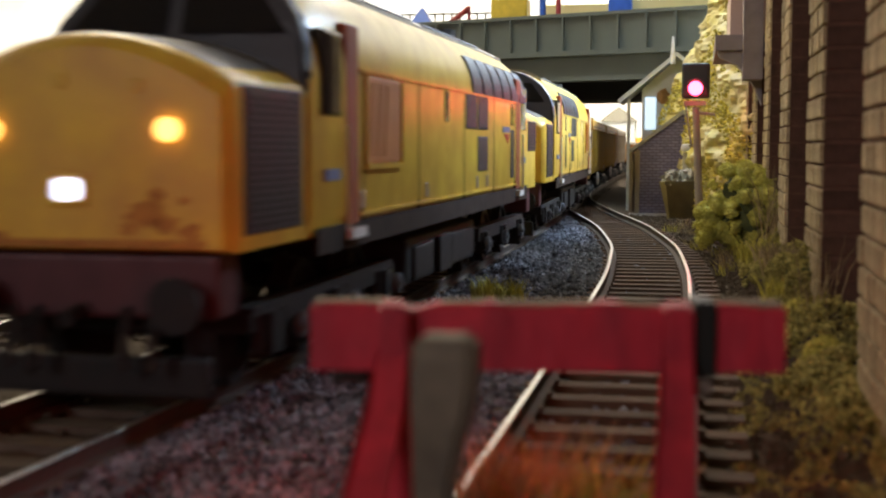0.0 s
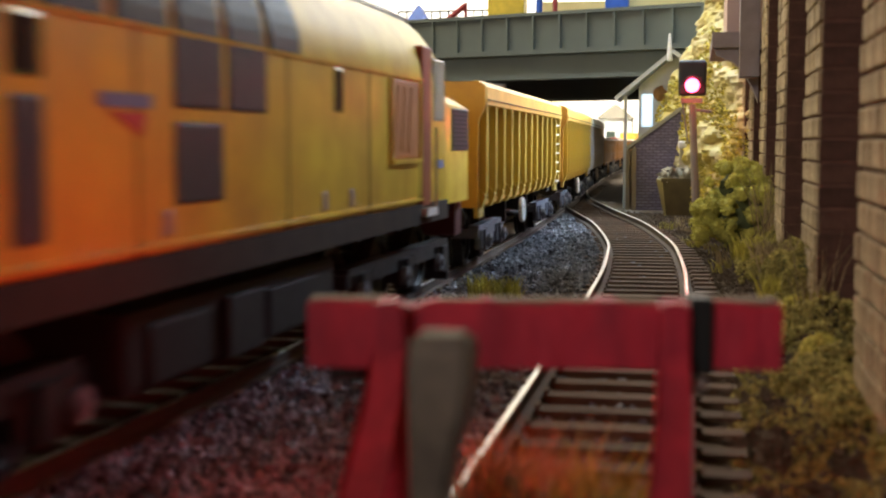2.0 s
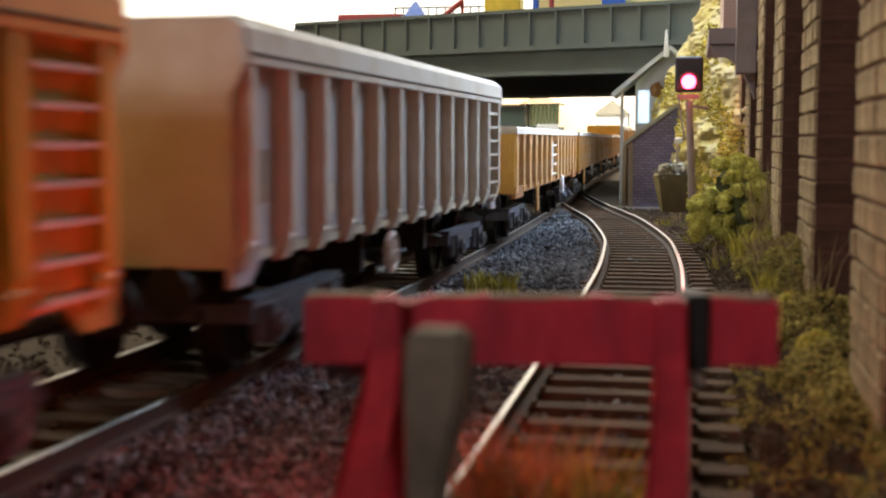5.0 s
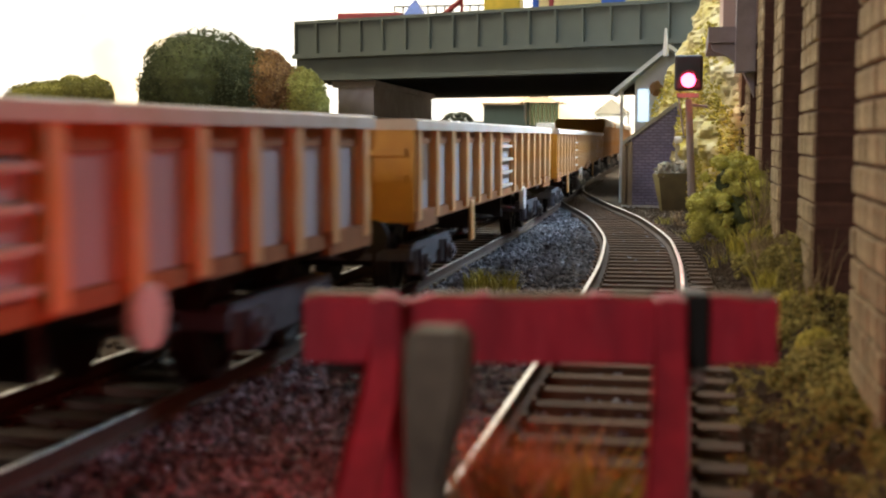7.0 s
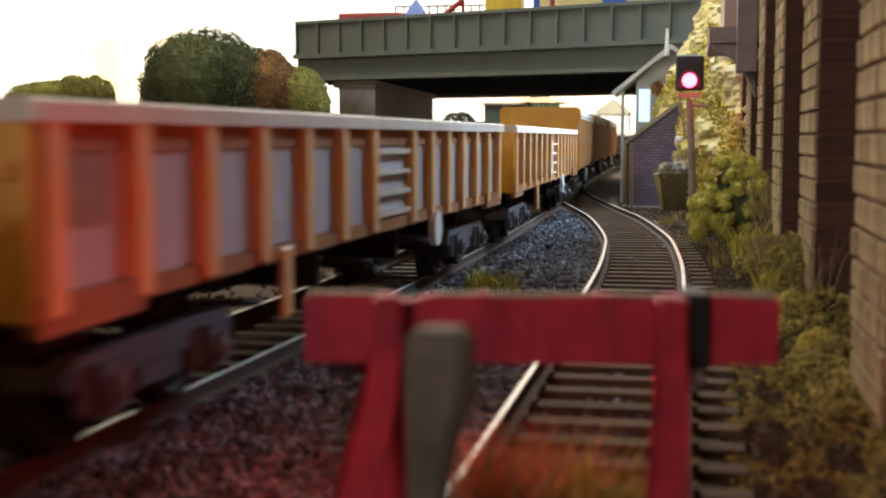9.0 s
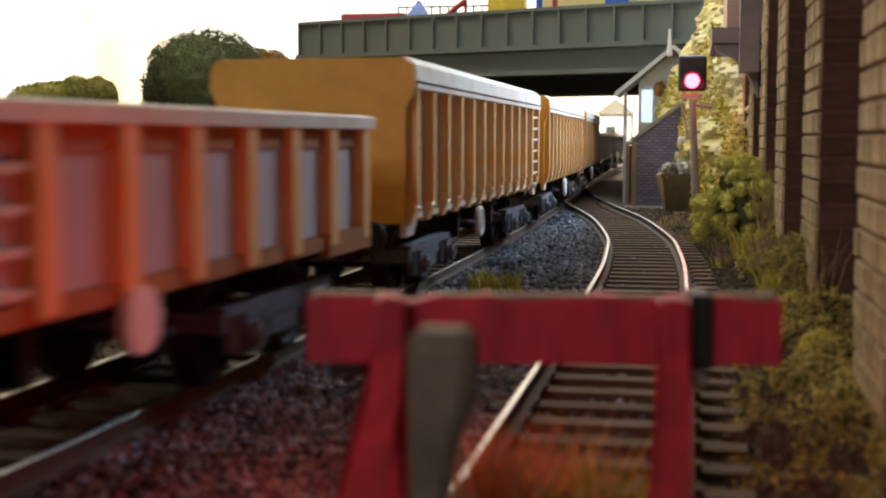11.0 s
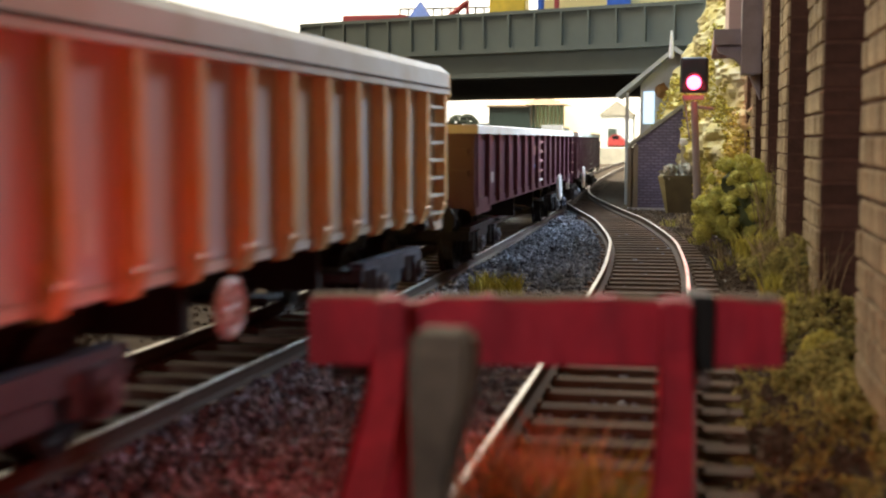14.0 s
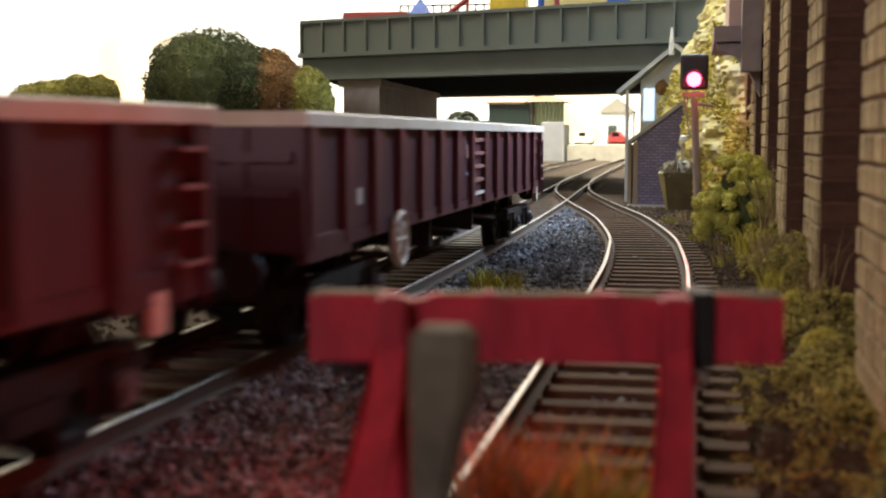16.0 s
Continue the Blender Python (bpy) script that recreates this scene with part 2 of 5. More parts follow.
ROCK_MOSS = mat("yellow_rock_moss", (0.52, 0.42, 0.06), 0.95, second=(0.24, 0.22, 0.05), scale=200, amount=0.8, island=0.5)
TOY_RED = mat("red_plastic", (0.36, 0.035, 0.03), 0.45)
TOY_BLUE = mat("blue_plastic", (0.03, 0.13, 0.55), 0.45)
TOY_YELLOW = mat("yellow_plastic", (0.8, 0.55, 0.03), 0.45)
BOX_GREEN = mat("dark_green_cabin_paint", (0.035, 0.055, 0.04), 0.6, scale=100, amount=0.4)
BOX_ROOF = mat("tan_cabin_roof", (0.30, 0.21, 0.12), 0.8, scale=100, amount=0.4)
PLATFORM = mat("pale_platform_stone", (0.72, 0.67, 0.50), 0.85, scale=100, amount=0.5)
# the backscene emits its own glow in place of a brightly lit room
BACKDROP = glow("glowing_backscene", (1.0, 0.95, 0.80), 2.0)
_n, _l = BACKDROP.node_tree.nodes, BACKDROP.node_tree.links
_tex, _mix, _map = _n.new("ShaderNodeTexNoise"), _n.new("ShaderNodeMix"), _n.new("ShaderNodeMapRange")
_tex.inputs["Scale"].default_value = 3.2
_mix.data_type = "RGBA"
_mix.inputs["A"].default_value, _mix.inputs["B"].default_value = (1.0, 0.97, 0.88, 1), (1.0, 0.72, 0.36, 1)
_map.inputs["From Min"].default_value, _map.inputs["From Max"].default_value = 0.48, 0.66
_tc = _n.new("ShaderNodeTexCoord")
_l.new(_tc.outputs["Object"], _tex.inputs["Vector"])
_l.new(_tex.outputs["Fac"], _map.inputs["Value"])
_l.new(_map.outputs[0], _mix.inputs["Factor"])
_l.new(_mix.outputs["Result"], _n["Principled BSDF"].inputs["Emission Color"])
WALL_WARM = mat("warm_room_wall", (0.6, 0.5, 0.36), 0.9, scale=8, amount=0.3)


# ---- mesh helpers (millimetres in, metres out) ----
def bx(bm, x0, x1, y0, y1, z0, z1, shear=0.0):
    """A block; shear moves its top along y."""
    v = [bm.verts.new((x * MM, (y + (shear if z == z1 else 0)) * MM, z * MM)) for z in (z0, z1) for y in (y0, y1) for x in (x0, x1)]
    for f in ((0, 2, 3, 1), (4, 5, 7, 6), (0, 1, 5, 4), (2, 6, 7, 3), (0, 4, 6, 2), (1, 3, 7, 5)):
        bm.faces.new([v[i] for i in f])
    return v


def block(x0, x1, y0, y1, z0, z1, bevel=0.0, seg=2):
    bm = bmesh.new()
    bx(bm, x0, x1, y0, y1, z0, z1)
    if bevel:
        bmesh.ops.bevel(bm, geom=bm.edges[:], offset=bevel * MM, segments=seg, affect="EDGES", profile=0.6)
    return bm


def blocks(*dims):
    bm = bmesh.new()
    for d in dims:
        bx(bm, *d)
    return bm


def prism(bm, rings):
    """Skin a run of equal-length closed rings of (x, y, z), with end caps."""
    vs = [[bm.verts.new((x * MM, y * MM, z * MM)) for x, y, z in ring] for ring in rings]
    n = len(vs[0])
    for a, b in zip(vs, vs[1:]):
        for i in range(n):
            bm.faces.new((a[i], a[(i + 1) % n], b[(i + 1) % n], b[i]))
    bm.faces.new(vs[0][::-1])
    bm.faces.new(vs[-1])
    return bm


def rod(bm, a, b, r, seg=10, r2=None):
    """A round bar from a to b."""
    a, b = Vector(a), Vector(b)
    q = (b - a).to_track_quat("Z", "Y")
    rings = []
    for p, rad in ((a, r), (b, r if r2 is None else r2)):
        rings.append([tuple(p + q @ Vector((math.cos(k * math.tau / seg) * rad, math.sin(k * math.tau / seg) * rad, 0))) for k in range(seg)])
    return prism(bm, rings)


def rods(*runs):
    bm = bmesh.new()
    for run in runs:
        rod(bm, *run)
    return bm


def finish(name, bm, material, smooth=False):
    bmesh.ops.recalc_face_normals(bm, faces=bm.faces[:])
    me = bpy.data.meshes.new(name)
    bm.to_mesh(me)
    bm.free()
    me.materials.append(material)
    if smooth:
        me.shade_smooth()
        me.set_sharp_from_angle(angle=radians(32))
    return me


def part(name, bm, material, parent, label="", smooth=False):
    ob = new(name, finish(name, bm, material, smooth))
    ob.parent = parent
    return tagged(ob, label=label)


def empty(name, at=(0, 0, 0), label="", category="", group="", kind=""):
    ob = new(name)
    ob.empty_display_size = 0.005
    ob.location = [c * MM for c in at]
    return tagged(ob, label, category, group, kind)


def solo(name, bm, material, at=(0, 0, 0), smooth=False, **tags):
    ob = new(name, finish(name, bm, material, smooth))
    ob.location = [c * MM for c in at]
    return tagged(ob, **tags)


def mesh_np(name, verts, faces, material, **tags):
    me = bpy.data.meshes.new(name)
    me.from_pydata([tuple(v) for v in verts], [], [tuple(f) for f in faces])
    me.materials.append(material)
    return tagged(new(name, me), **tags)


# ---- track lines ----
def main_x(y):
    """Centre line of the train's track."""
    if y < 300:
        a = max(y, -60)
        return -60.0 - (300 - a) ** 2 / 9500 + (y - a) * 0.0758
    a = min(y, 620)
    x = -60.0 - (a - 300) ** 2 / 17000
    if y > 620:
        b = min(y, 1400)
        x += -0.0376 * (b - 620) + 0.0376 * (b - 620) ** 2 / (2 * 780)
    return x


BEND = [(150, -9.4), (226, -9.6), (276, -10.3), (314, -11.8), (354, -14.2), (407, -20.3), (455, -27.2), (528, -41.0), (635, -59.0), (693, -65.5), (800, -73.0), (900, -76.4)]


def siding_x(y):
    """Centre line of the siding, which swings over to the main track."""
    if y <= 150:
        return -9.4
    for (y0, x0), (y1, x1) in zip(BEND, BEND[1:]):
        if y <= y1:
            k = BEND.index((y0, x0))
            m0 = (x1 - BEND[max(k - 1, 0)][1]) / (y1 - BEND[max(k - 1, 0)][0]) if k else 0.0
            e = BEND[min(k + 2, len(BEND) - 1)]
            m1 = (e[1] - x0) / (e[0] - y0)
            t, h = (y - y0) / (y1 - y0), y1 - y0
            return (2 * t ** 3 - 3 * t * t + 1) * x0 + (t ** 3 - 2 * t * t + t) * h * m0 + (3 * t * t - 2 * t ** 3) * x1 + (t ** 3 - t * t) * h * m1
    return BEND[-1][1]


def second_x(y):
    return main_x(y) - 54.0


def main_pose(s):
    """Pose on the main track at the distance s along it."""
    d = 2.0
    return main_x(s), math.degrees(math.atan2(-(main_x(s + d) - main_x(s - d)), 2 * d))


# ---- ground ----
def ground_z(x, y):
    z = -3.3
    if x > 6:
        k = min((x - 6) / 13, 1)
        z += k * (2.2 + 6.5 * min(max((y - 150) / 90, 0), 1))
    if x < -152:
        k = min((-152 - x) / 22, 1)
        z += 43 * k * min(max((y - 560) / 50, 0), 1) * min(max((1050 - y) / 60, 0), 1)
    n1 = noise.noise(Vector((x * 0.05, y * 0.05, 3)))
    n2 = noise.noise(Vector((x * 0.4, y * 0.4, 7)))
    return z + 0.35 * n1 + 0.4 * n2


def steps(*runs):
    out = []
    for a, b, d in runs:
        out += list(np.arange(a, b, d))
    return np.array(out + [runs[-1][1]])


def make_ground():
    xs = steps((-3500, -400, 310), (-400, -140, 13), (-140, -80, 2.5), (-80, 24, 1.0), (24, 60, 6), (60, 3000, 300))
    ys = steps((-3600, -100, 250), (-100, 60, 8), (60, 300, 1.2), (300, 700, 4), (700, 1400, 25), (1400, 4400, 200))
    verts = [(x * MM, y * MM, ground_z(x, y) * MM) for y in ys for x in xs]
    n = len(xs)
    faces = [(j * n + i, j * n + i + 1, (j + 1) * n + i + 1, (j + 1) * n + i) for j in range(len(ys) - 1) for i in range(n - 1)]
    g = mesh_np("ground", verts, faces, SOIL, label="brown scatter-covered ground of a model railway", kind="structure")
    g.data.shade_smooth()


make_ground()

OCTA = np.array([(1, 0, 0), (-1, 0, 0), (0, 1, 0), (0, -1, 0), (0, 0, 1), (0, 0, -1)], float)
OCTA_F = [(0, 2, 4), (2, 1, 4), (1, 3, 4), (3, 0, 4), (2, 0, 5), (1, 2, 5), (3, 1, 5), (0, 3, 5)]


def scatter(name, spots, material, rng, **tags):
    """Loose chips: spots are (x, y, z, size); each is a lumpy eight-sided chip."""
    spots = np.array(spots)
    n = len(spots)
    ang = rng.random((n, 3)) * math.tau
    shape = OCTA[None] * (0.55 + 0.75 * rng.random((n, 6, 1)))
    ca, sa = np.cos(ang[:, 0])[:, None], np.sin(ang[:, 0])[:, None]
    x, y, z = shape[..., 0], shape[..., 1], shape[..., 2] * 0.75
    x, y = x * ca - y * sa, x * sa + y * ca
    cb, sb = np.cos(ang[:, 1])[:, None], np.sin(ang[:, 1])[:, None]
    y, z = y * cb - z * sb, y * sb + z * cb
    v = (np.stack([x, y, z], -1) * spots[:, None, 3:4] + spots[:, None, :3]).reshape(-1, 3) * MM
    f = (np.array(OCTA_F)[None] + (np.arange(n) * 6)[:, None, None]).reshape(-1, 3)
    return mesh_np(name, v, f.tolist(), material, kind="stuff", **tags)


def make_ballast():
    rng = np.random.default_rng(4)
    spots = []
    for _ in range(46000):
        y = 62 + 560 * rng.random() ** 1.7
        x = rng.uniform(-62, 4)
        z = ground_z(x, y)
        near_main = abs(x - main_x(y))
        near_side = abs(x - siding_x(y))
        if near_side < 7.5:
            if rng.random() < 0.5:
                continue
            z -= 0.35
        if near_main < 15.5 or x > siding_x(y) + 10 or (x > siding_x(y) - 8 and rng.random() < 0.6):
            continue
        spots.append((x, y, z + rng.uniform(-0.1, 0.5), rng.uniform(0.35, 0.95)))
    for _ in range(15000):
        y = 66 + 470 * rng.random() ** 1.6
        if rng.random() < 0.66:
            x = main_x(y) + rng.uniform(10.4, 16.5)
        else:
            x = siding_x(y) - rng.uniform(11.5, 17)
        spots.append((x, y, -2.65 + rng.uniform(-0.4, 0.45), rng.uniform(0.4, 1.0)))
    scatter("ballast", spots, BALLAST, rng, label="loose blue-grey ballast chips between the tracks", category="ballast")
    spots = []
    for _ in range(9000):
        y = 80 + 560 * rng.random() ** 1.4
        x = rng.uniform(-160, -52)
        if abs(x - main_x(y)) < 7.5 and rng.random() < 0.8:
            continue
        spots.append((x, y, ground_z(x, y) + rng.uniform(-0.1, 0.4), rng.uniform(0.35, 0.9)))
    for _ in range(14000):
        y = 85 + 480 * rng.random() ** 1.3
        x = rng.uniform(siding_x(y) + 13, 18)
        spots.append((x, y, ground_z(x, y) + rng.uniform(-0.1, 0.35), rng.uniform(0.25, 0.8)))
    scatter("track_dirt", spots, SOIL, rng, label="brown earth and cinder scatter beside the tracks", category="scatter")


make_ballast()


# ---- tracks ----
def rail_mesh(xf, off, y0, y1, step):
    """One rail with head, web and foot, bent along its track."""
    prof = [(-1.2, -2.3), (1.2, -2.3), (1.2, -1.9), (0.3, -1.6), (0.3, -0.75), (0.42, -0.55), (0.42, -0.1), (0.29, 0), (-0.29, 0), (-0.42, -0.1), (-0.42, -0.55), (-0.3, -0.75), (-0.3, -1.6), (-1.2, -1.9)]
    rings = []
    for y in np.arange(y0, y1 + step * 0.5, step):
        t = (xf(y + 1) - xf(y - 1)) / 2
        w = math.sqrt(1 + t * t)
        rings.append([(xf(y) + (off + px) / w, y - (off + px) * t / w, pz) for px, pz in prof])
    bm = prism(bmesh.new(), rings)
    bmesh.ops.recalc_face_normals(bm, faces=bm.faces[:])
    me = bpy.data.meshes.new("rail")
    bm.to_mesh(me)
    bm.free()
    me.materials.append(RAIL_SIDE)
    me.materials.append(RAIL_TOP)
    n = len(prof)
    for p in me.polygons:
        if p.normal.z > 0.3 and p.center.z > -0.0003:
            p.material_index = 1
    return me


def make_track(name, xf, y0, y1, step, near, label, timber, far=900):
    root = empty(name, label=label, kind="structure")
    for off in (-8.8, 8.8):
        ob = new("rail", rail_mesh(xf, off, y0, y1, step))
        ob.parent = root
    pitch = 8.4
    bm = block(-15, 15, -1.65, 1.65, -4.4, -2.35)
    me = finish("sleeper", bm, timber)
    chair = finish("rail_chair", blocks((-10.6, -7.2, -1.2, 1.2, -2.35, -1.85), (7.2, 10.6, -1.2, 1.2, -2.35, -1.85)), timber)
    rng = random.Random(len(name))
    y = near
    while y < far:
        if y > near - 1:
            t = math.atan2(xf(y + 1) - xf(y - 1), 2)
            m = Matrix.Translation((xf(y) * MM, y * MM, 0)) @ Matrix.Rotation(-t + rng.uniform(-0.012, 0.012), 4, "Z")
            for nm, data in (("sleeper", me), ("rail_chair", chair)):
                if nm == "rail_chair" and y > 330:
                    continue
                ob = new(nm, data)
                ob.parent = root
                ob.matrix_basis = m
        y += pitch
    return root


# ---- rolling stock ----
def wheel_bm(r, s, half=8.0, wid=2.2):
    """A flanged wheel turned as one piece, s being its side."""
    bm = bmesh.new()
    seg = 22
    prof = [(half - 0.7, r * 0.3), (half - 0.7, r * 1.1), (half, r * 1.1), (half + 0.1, r), (half + wid, r * 0.98), (half + wid, r * 0.8), (half + wid - 0.6, r * 0.74), (half + wid - 0.5, r * 0.3), (half + wid, r * 0.22)]
    prism(bm, [[(s * px, pr * math.cos(k * math.tau / seg), r + pr * math.sin(k * math.tau / seg)) for k in range(seg)] for px, pr in prof])
    return bm


def bogie(parent, yc, axles, r, metal, half_w=14.0):
    """A bogie with side frames, springs, axleboxes and its wheelsets."""
    ext = max(abs(a) for a in axles) + r * 0.9
    bm = bmesh.new()
    boxes = []
    for s in (-1, 1):
        x0, x1 = sorted((s * (half_w - 2.4), s * half_w))
        bx(bm, x0, x1, yc - ext, yc + ext, r + 0.6, r + 3.4)
        for a in axles:
            xa, xb = sorted((s * (half_w - 1.5), s * (half_w + 1.0)))
            bx(bm, xa, xb, yc + a - 2.1, yc + a + 2.1, r - 2.2, r + 2.4)
            boxes.append((s, a))
            for d in (-3.6, 3.6):
                rod(bm, (s * (half_w - 0.3), yc + a + d, r - 1.6), (s * (half_w - 0.3), yc + a + d, r + 2.4), 1.0, 8)
        bx(bm, x0, x1, yc - 4.5, yc + 4.5, r - 1.4, r + 1.0)
    for e in (-ext, ext):
        bx(bm, -half_w, half_w, yc + e - 0.8, yc + e + 0.8, r + 0.6, r + 2.6)
    ob = part("bogie", bm, metal, parent)
    for s, a in boxes:
        part("axlebox", rods(((s * (half_w + 1.0), yc + a, r), (s * (half_w + 1.9), yc + a, r), 1.5, 12), ((s * (half_w + 1.9), yc + a, r), (s * (half_w + 2.3), yc + a, r), 0.7, 8)), BOGIE_PALE, ob, "axlebox cover, pale to hold its glint")
    for sd in (-1, 1):
        wm = finish("wheel", wheel_bm(r, sd), DARK)
        for a in axles:
            wo = new("wheel", wm)
            wo.parent = ob
            wo.location = (0, (yc + a) * MM, 0)
    for a in axles:
        part("axle", rods(((-8, yc + a, r), (8, yc + a, r), 1.0, 8)), DARK, ob)


def body_ring(y, hw, zb, zs, zt, lean=0.0, zl=36.0, p=0.8):
    """A closed cross-section: straight sides and a round roof."""
    right = [(hw * 0.97, zb), (hw, zb + 3), (hw, zs)]
    k = 7
    right += [(hw * math.cos(a) ** p, zs + (zt - zs) * math.sin(a)) for a in [math.pi / 2 * i / k for i in range(1, k)]]
    pts = right + [(0, zt)] + [(-x, z) for x, z in right[::-1]]
    return [(x, y + lean * max(0, z - zl), z) for x, z in pts]


def nose_ring(y, hw, zb, zs, zt):
    """A nose cross-section: flat sides and a shallow arched top."""
    right = [(hw, zb), (hw, zs - 0.9), (hw - 0.35, zs)]
    right += [((hw - 0.35) * k, zs + (zt - zs) * (1 - k * k)) for k in (0.85, 0.68, 0.5, 0.32, 0.15)]
    pts = right + [(0, zt)] + [(-x, z) for x, z in right[::-1]]
    return [(x, y, z) for x, z in pts]


def make_loco(label, first):
    root = empty("diesel_locomotive", label=label, category="locomotive", group="train of locomotives and wagons")
    bm = bmesh.new()
    rings = [body_ring(-93, 17.2, 16.4, 35, 50.3, 0.42, p=1.0), body_ring(-87, 17.7, 16.4, 37.3, 51, 0.3, p=0.86), body_ring(-60, 17.7, 16.4, 37.5, 51),
             body_ring(60, 17.7, 16.4, 37.5, 51), body_ring(87, 17.7, 16.4, 37.3, 51, -0.3, p=0.86), body_ring(93, 17.2, 16.4, 35, 50.3, -0.42, p=1.0)]
    prism(bm, rings)
    part("body", bm, YELLOW, root, smooth=True)
    for s in (-1, 1):
        nose = bmesh.new()
        prism(nose, [nose_ring(s * 93.2, 16.8, 16.6, 34.5, 39.9), nose_ring(s * 115.6, 16.7, 16.6, 34.0, 39.2), nose_ring(s * 117.2, 16.3, 16.6, 33.5, 38.7), nose_ring(s * 118.2, 15.4, 17.0, 32.5, 37.6)])
        n_ob = part("nose", nose, YELLOW, root, "yellow rounded nose", smooth=True)
        if s < 0:
            # blue-grey layer that colours in the sheen on the nose top
            ag = bmesh.new()
            arcs = [nose_ring(yy, hw, 14.8, zs, zt)[3:14] for yy, hw, zs, zt in ((s * 94.4, 16.8, 34.5, 39.9), (s * 115.2, 16.7, 34.0, 39.2))]
            prism(ag, [[(x, y, z + 0.14) for x, y, z in arc] + [(x, y, z - 0.3) for x, y, z in arc[::-1]] for arc in arcs])
            part("antiglare_panel", ag, NOSE_TOP, n_ob, "blue-grey sheen laid over the nose top", smooth=True)
        # windscreen band over the nose
        wb = bmesh.new()
        prism(wb, [body_ring(s * 94.2, 17.0, 33.0, 36.2, 50.7, -s * 0.42, p=1.0), body_ring(s * 92.6, 17.35, 33.0, 36.4, 51.0, -s * 0.42, p=1.0)])
        part("windscreen_surround", wb, BLACK_GRILLE if s < 0 else YELLOW, root, "windscreen surround")
        for x0, x1 in ((-14, -1), (1, 14)):
            g = bmesh.new()
            prism(g, [[(x, s * (94.6) - s * 0.42 * (z - 36) + dy, z) for x, z in ((x0, 40.8), (x1, 40.8), (x1 * (1 if x1 < 2 and x1 > -2 else 0.70), 46.6), (x0 * (1 if abs(x0) < 2 else 0.70), 46.6))] for dy in (0, -s * 0.5)])
            part("windscreen", g, WINDOW_DARK if s < 0 else WINDOW_CLEAR, root, "windscreen pane")
        part("buffer_beam", block(-15, 15, min(s * 112, s * 118), max(s * 112, s * 118), 9.8, 16.3, 0.5), NOSE_RED, root, "dark red buffer beam")
        for sx in (-1, 1):
            bb = rods(((sx * 11.4, s * 117, 11.5), (sx * 11.4, s * 121, 11.5), 1.3), ((sx * 11.4, s * 120.6, 11.5), (sx * 11.4, s * 121.4, 11.5), 2.9, 14))
            part("buffer", bb, DARK, root, "black round buffer")
            # nose-side grille with slats
            xg = sx * 16.95
            a, b = sorted((xg - sx * 0.5, xg))
            gz = 18.2 if s < 0 else 26.0
            ya, yb = sorted((s * (95.2 if s < 0 else 100.0), s * 115.0))
            gr = part("nose_grille", block(a, b, ya, yb, gz, 33.7, 0.15, 1), BLACK_GRILLE, root, "black nose-side grille")
            sl = bmesh.new()
            for k in range(18 if s < 0 else 9):
                a2, b2 = sorted((xg, xg + sx * 0.12))
                bx(sl, a2, b2, ya + 0.8, yb - 0.8, gz + 0.8 + k * 0.78, gz + 1.05 + k * 0.78)
            part("grille_slats", sl, DARK, gr)
            # cab window and door
            xs = sx * 17.75
            a, b = sorted((xs - sx * 0.3, xs + sx * 0.12))
            ya, yb = sorted((s * 80.6, s * 89.5))
            part("cab_window", block(*sorted((sx * 15.6, sx * 17.86)), ya, yb, 31.0, 41.5, 0.5), WINDOW_DARK if s < 0 else WINDOW_CLEAR, root, "cab side window")
            ya, yb = sorted((s * 72.6, s * 79))
            part("cab_door", block(*sorted((sx * 15.6, sx * 17.84)), ya, yb, 17, 43.0, 0.4), DOOR_ORANGE, root, "orange cab door, darkened as if recessed")
            part("number_bar", block(*sorted((xs - sx * 0.2, xs + sx * 0.1)), *sorted((s * 81.5, s * 88.5)), 23.2, 24.6), LOGO_BLUE, root, "blue-grey printed bar")
            part("door_step", block(*sorted((xs, xs + sx * 1.0)), ya - 0.5, yb + 0.5, 15.6, 16.9), WHITE_PAINT, root, "pale door step")
            part("handrail", rods(((xs + sx * 0.6, s * 80, 17), (xs + sx * 0.6, s * 80, 30), 0.25, 6)), WHITE_PAINT, root)
        # lamps on the nose
        fy0, fy1 = sorted((s * 117.2, s * 118.1))
        on = s < 0
        for x in (-10.0, 10.0):
            if not first:
                continue
            lb = rods(((x, s * 117.0, 29.1), (x, s * 119.1, 29.1), 1.2, 16))
            part("marker_lamp", lb, (LAMP_AMBER if first else WINDOW_DARK) if on else LOGO_RED, n_ob, "round marker lamp")
        hx, hz = (-1.2, 23.0) if first else (4.4, 29.8)
        hl = block(hx - 1.55, hx + 1.55, *sorted((s * 117.6, s * 119.2)), hz - 1.15, hz + 1.15, 0.95, 4)
        part("headlamp", hl, (LAMP_WHITE if first else LAMP_WARM) if on else WINDOW_DARK, n_ob, "lit headlamp")
        part("lamp_housing", block(hx - 2.2, hx + 2.2, *sorted((s * 117.2, s * 118.6)), hz - 1.8, hz + 1.8, 0.5, 3), YELLOW, n_ob)
        for x in (-9.5, -2.0, 6.5):
            part("lamp_iron", block(x - 0.7, x + 0.7, *sorted((s * 117.6, s * 118.45)), 33.6 - abs(x) * 0.12, 35.0 - abs(x) * 0.12, 0.2, 1), YELLOW, n_ob, "small grimy bracket")
        rgs = random.Random(5)
        for px0, pz0, pr in ((7.0, 20.6, 1.5), (9.6, 19.6, 1.0), (8.4, 22.4, 0.7), (12.2, 18.6, 0.9), (5.2, 19.0, 0.6), (11.4, 21.8, 0.5), (-9.0, 18.0, 0.8)):
            rs = bmesh.new()
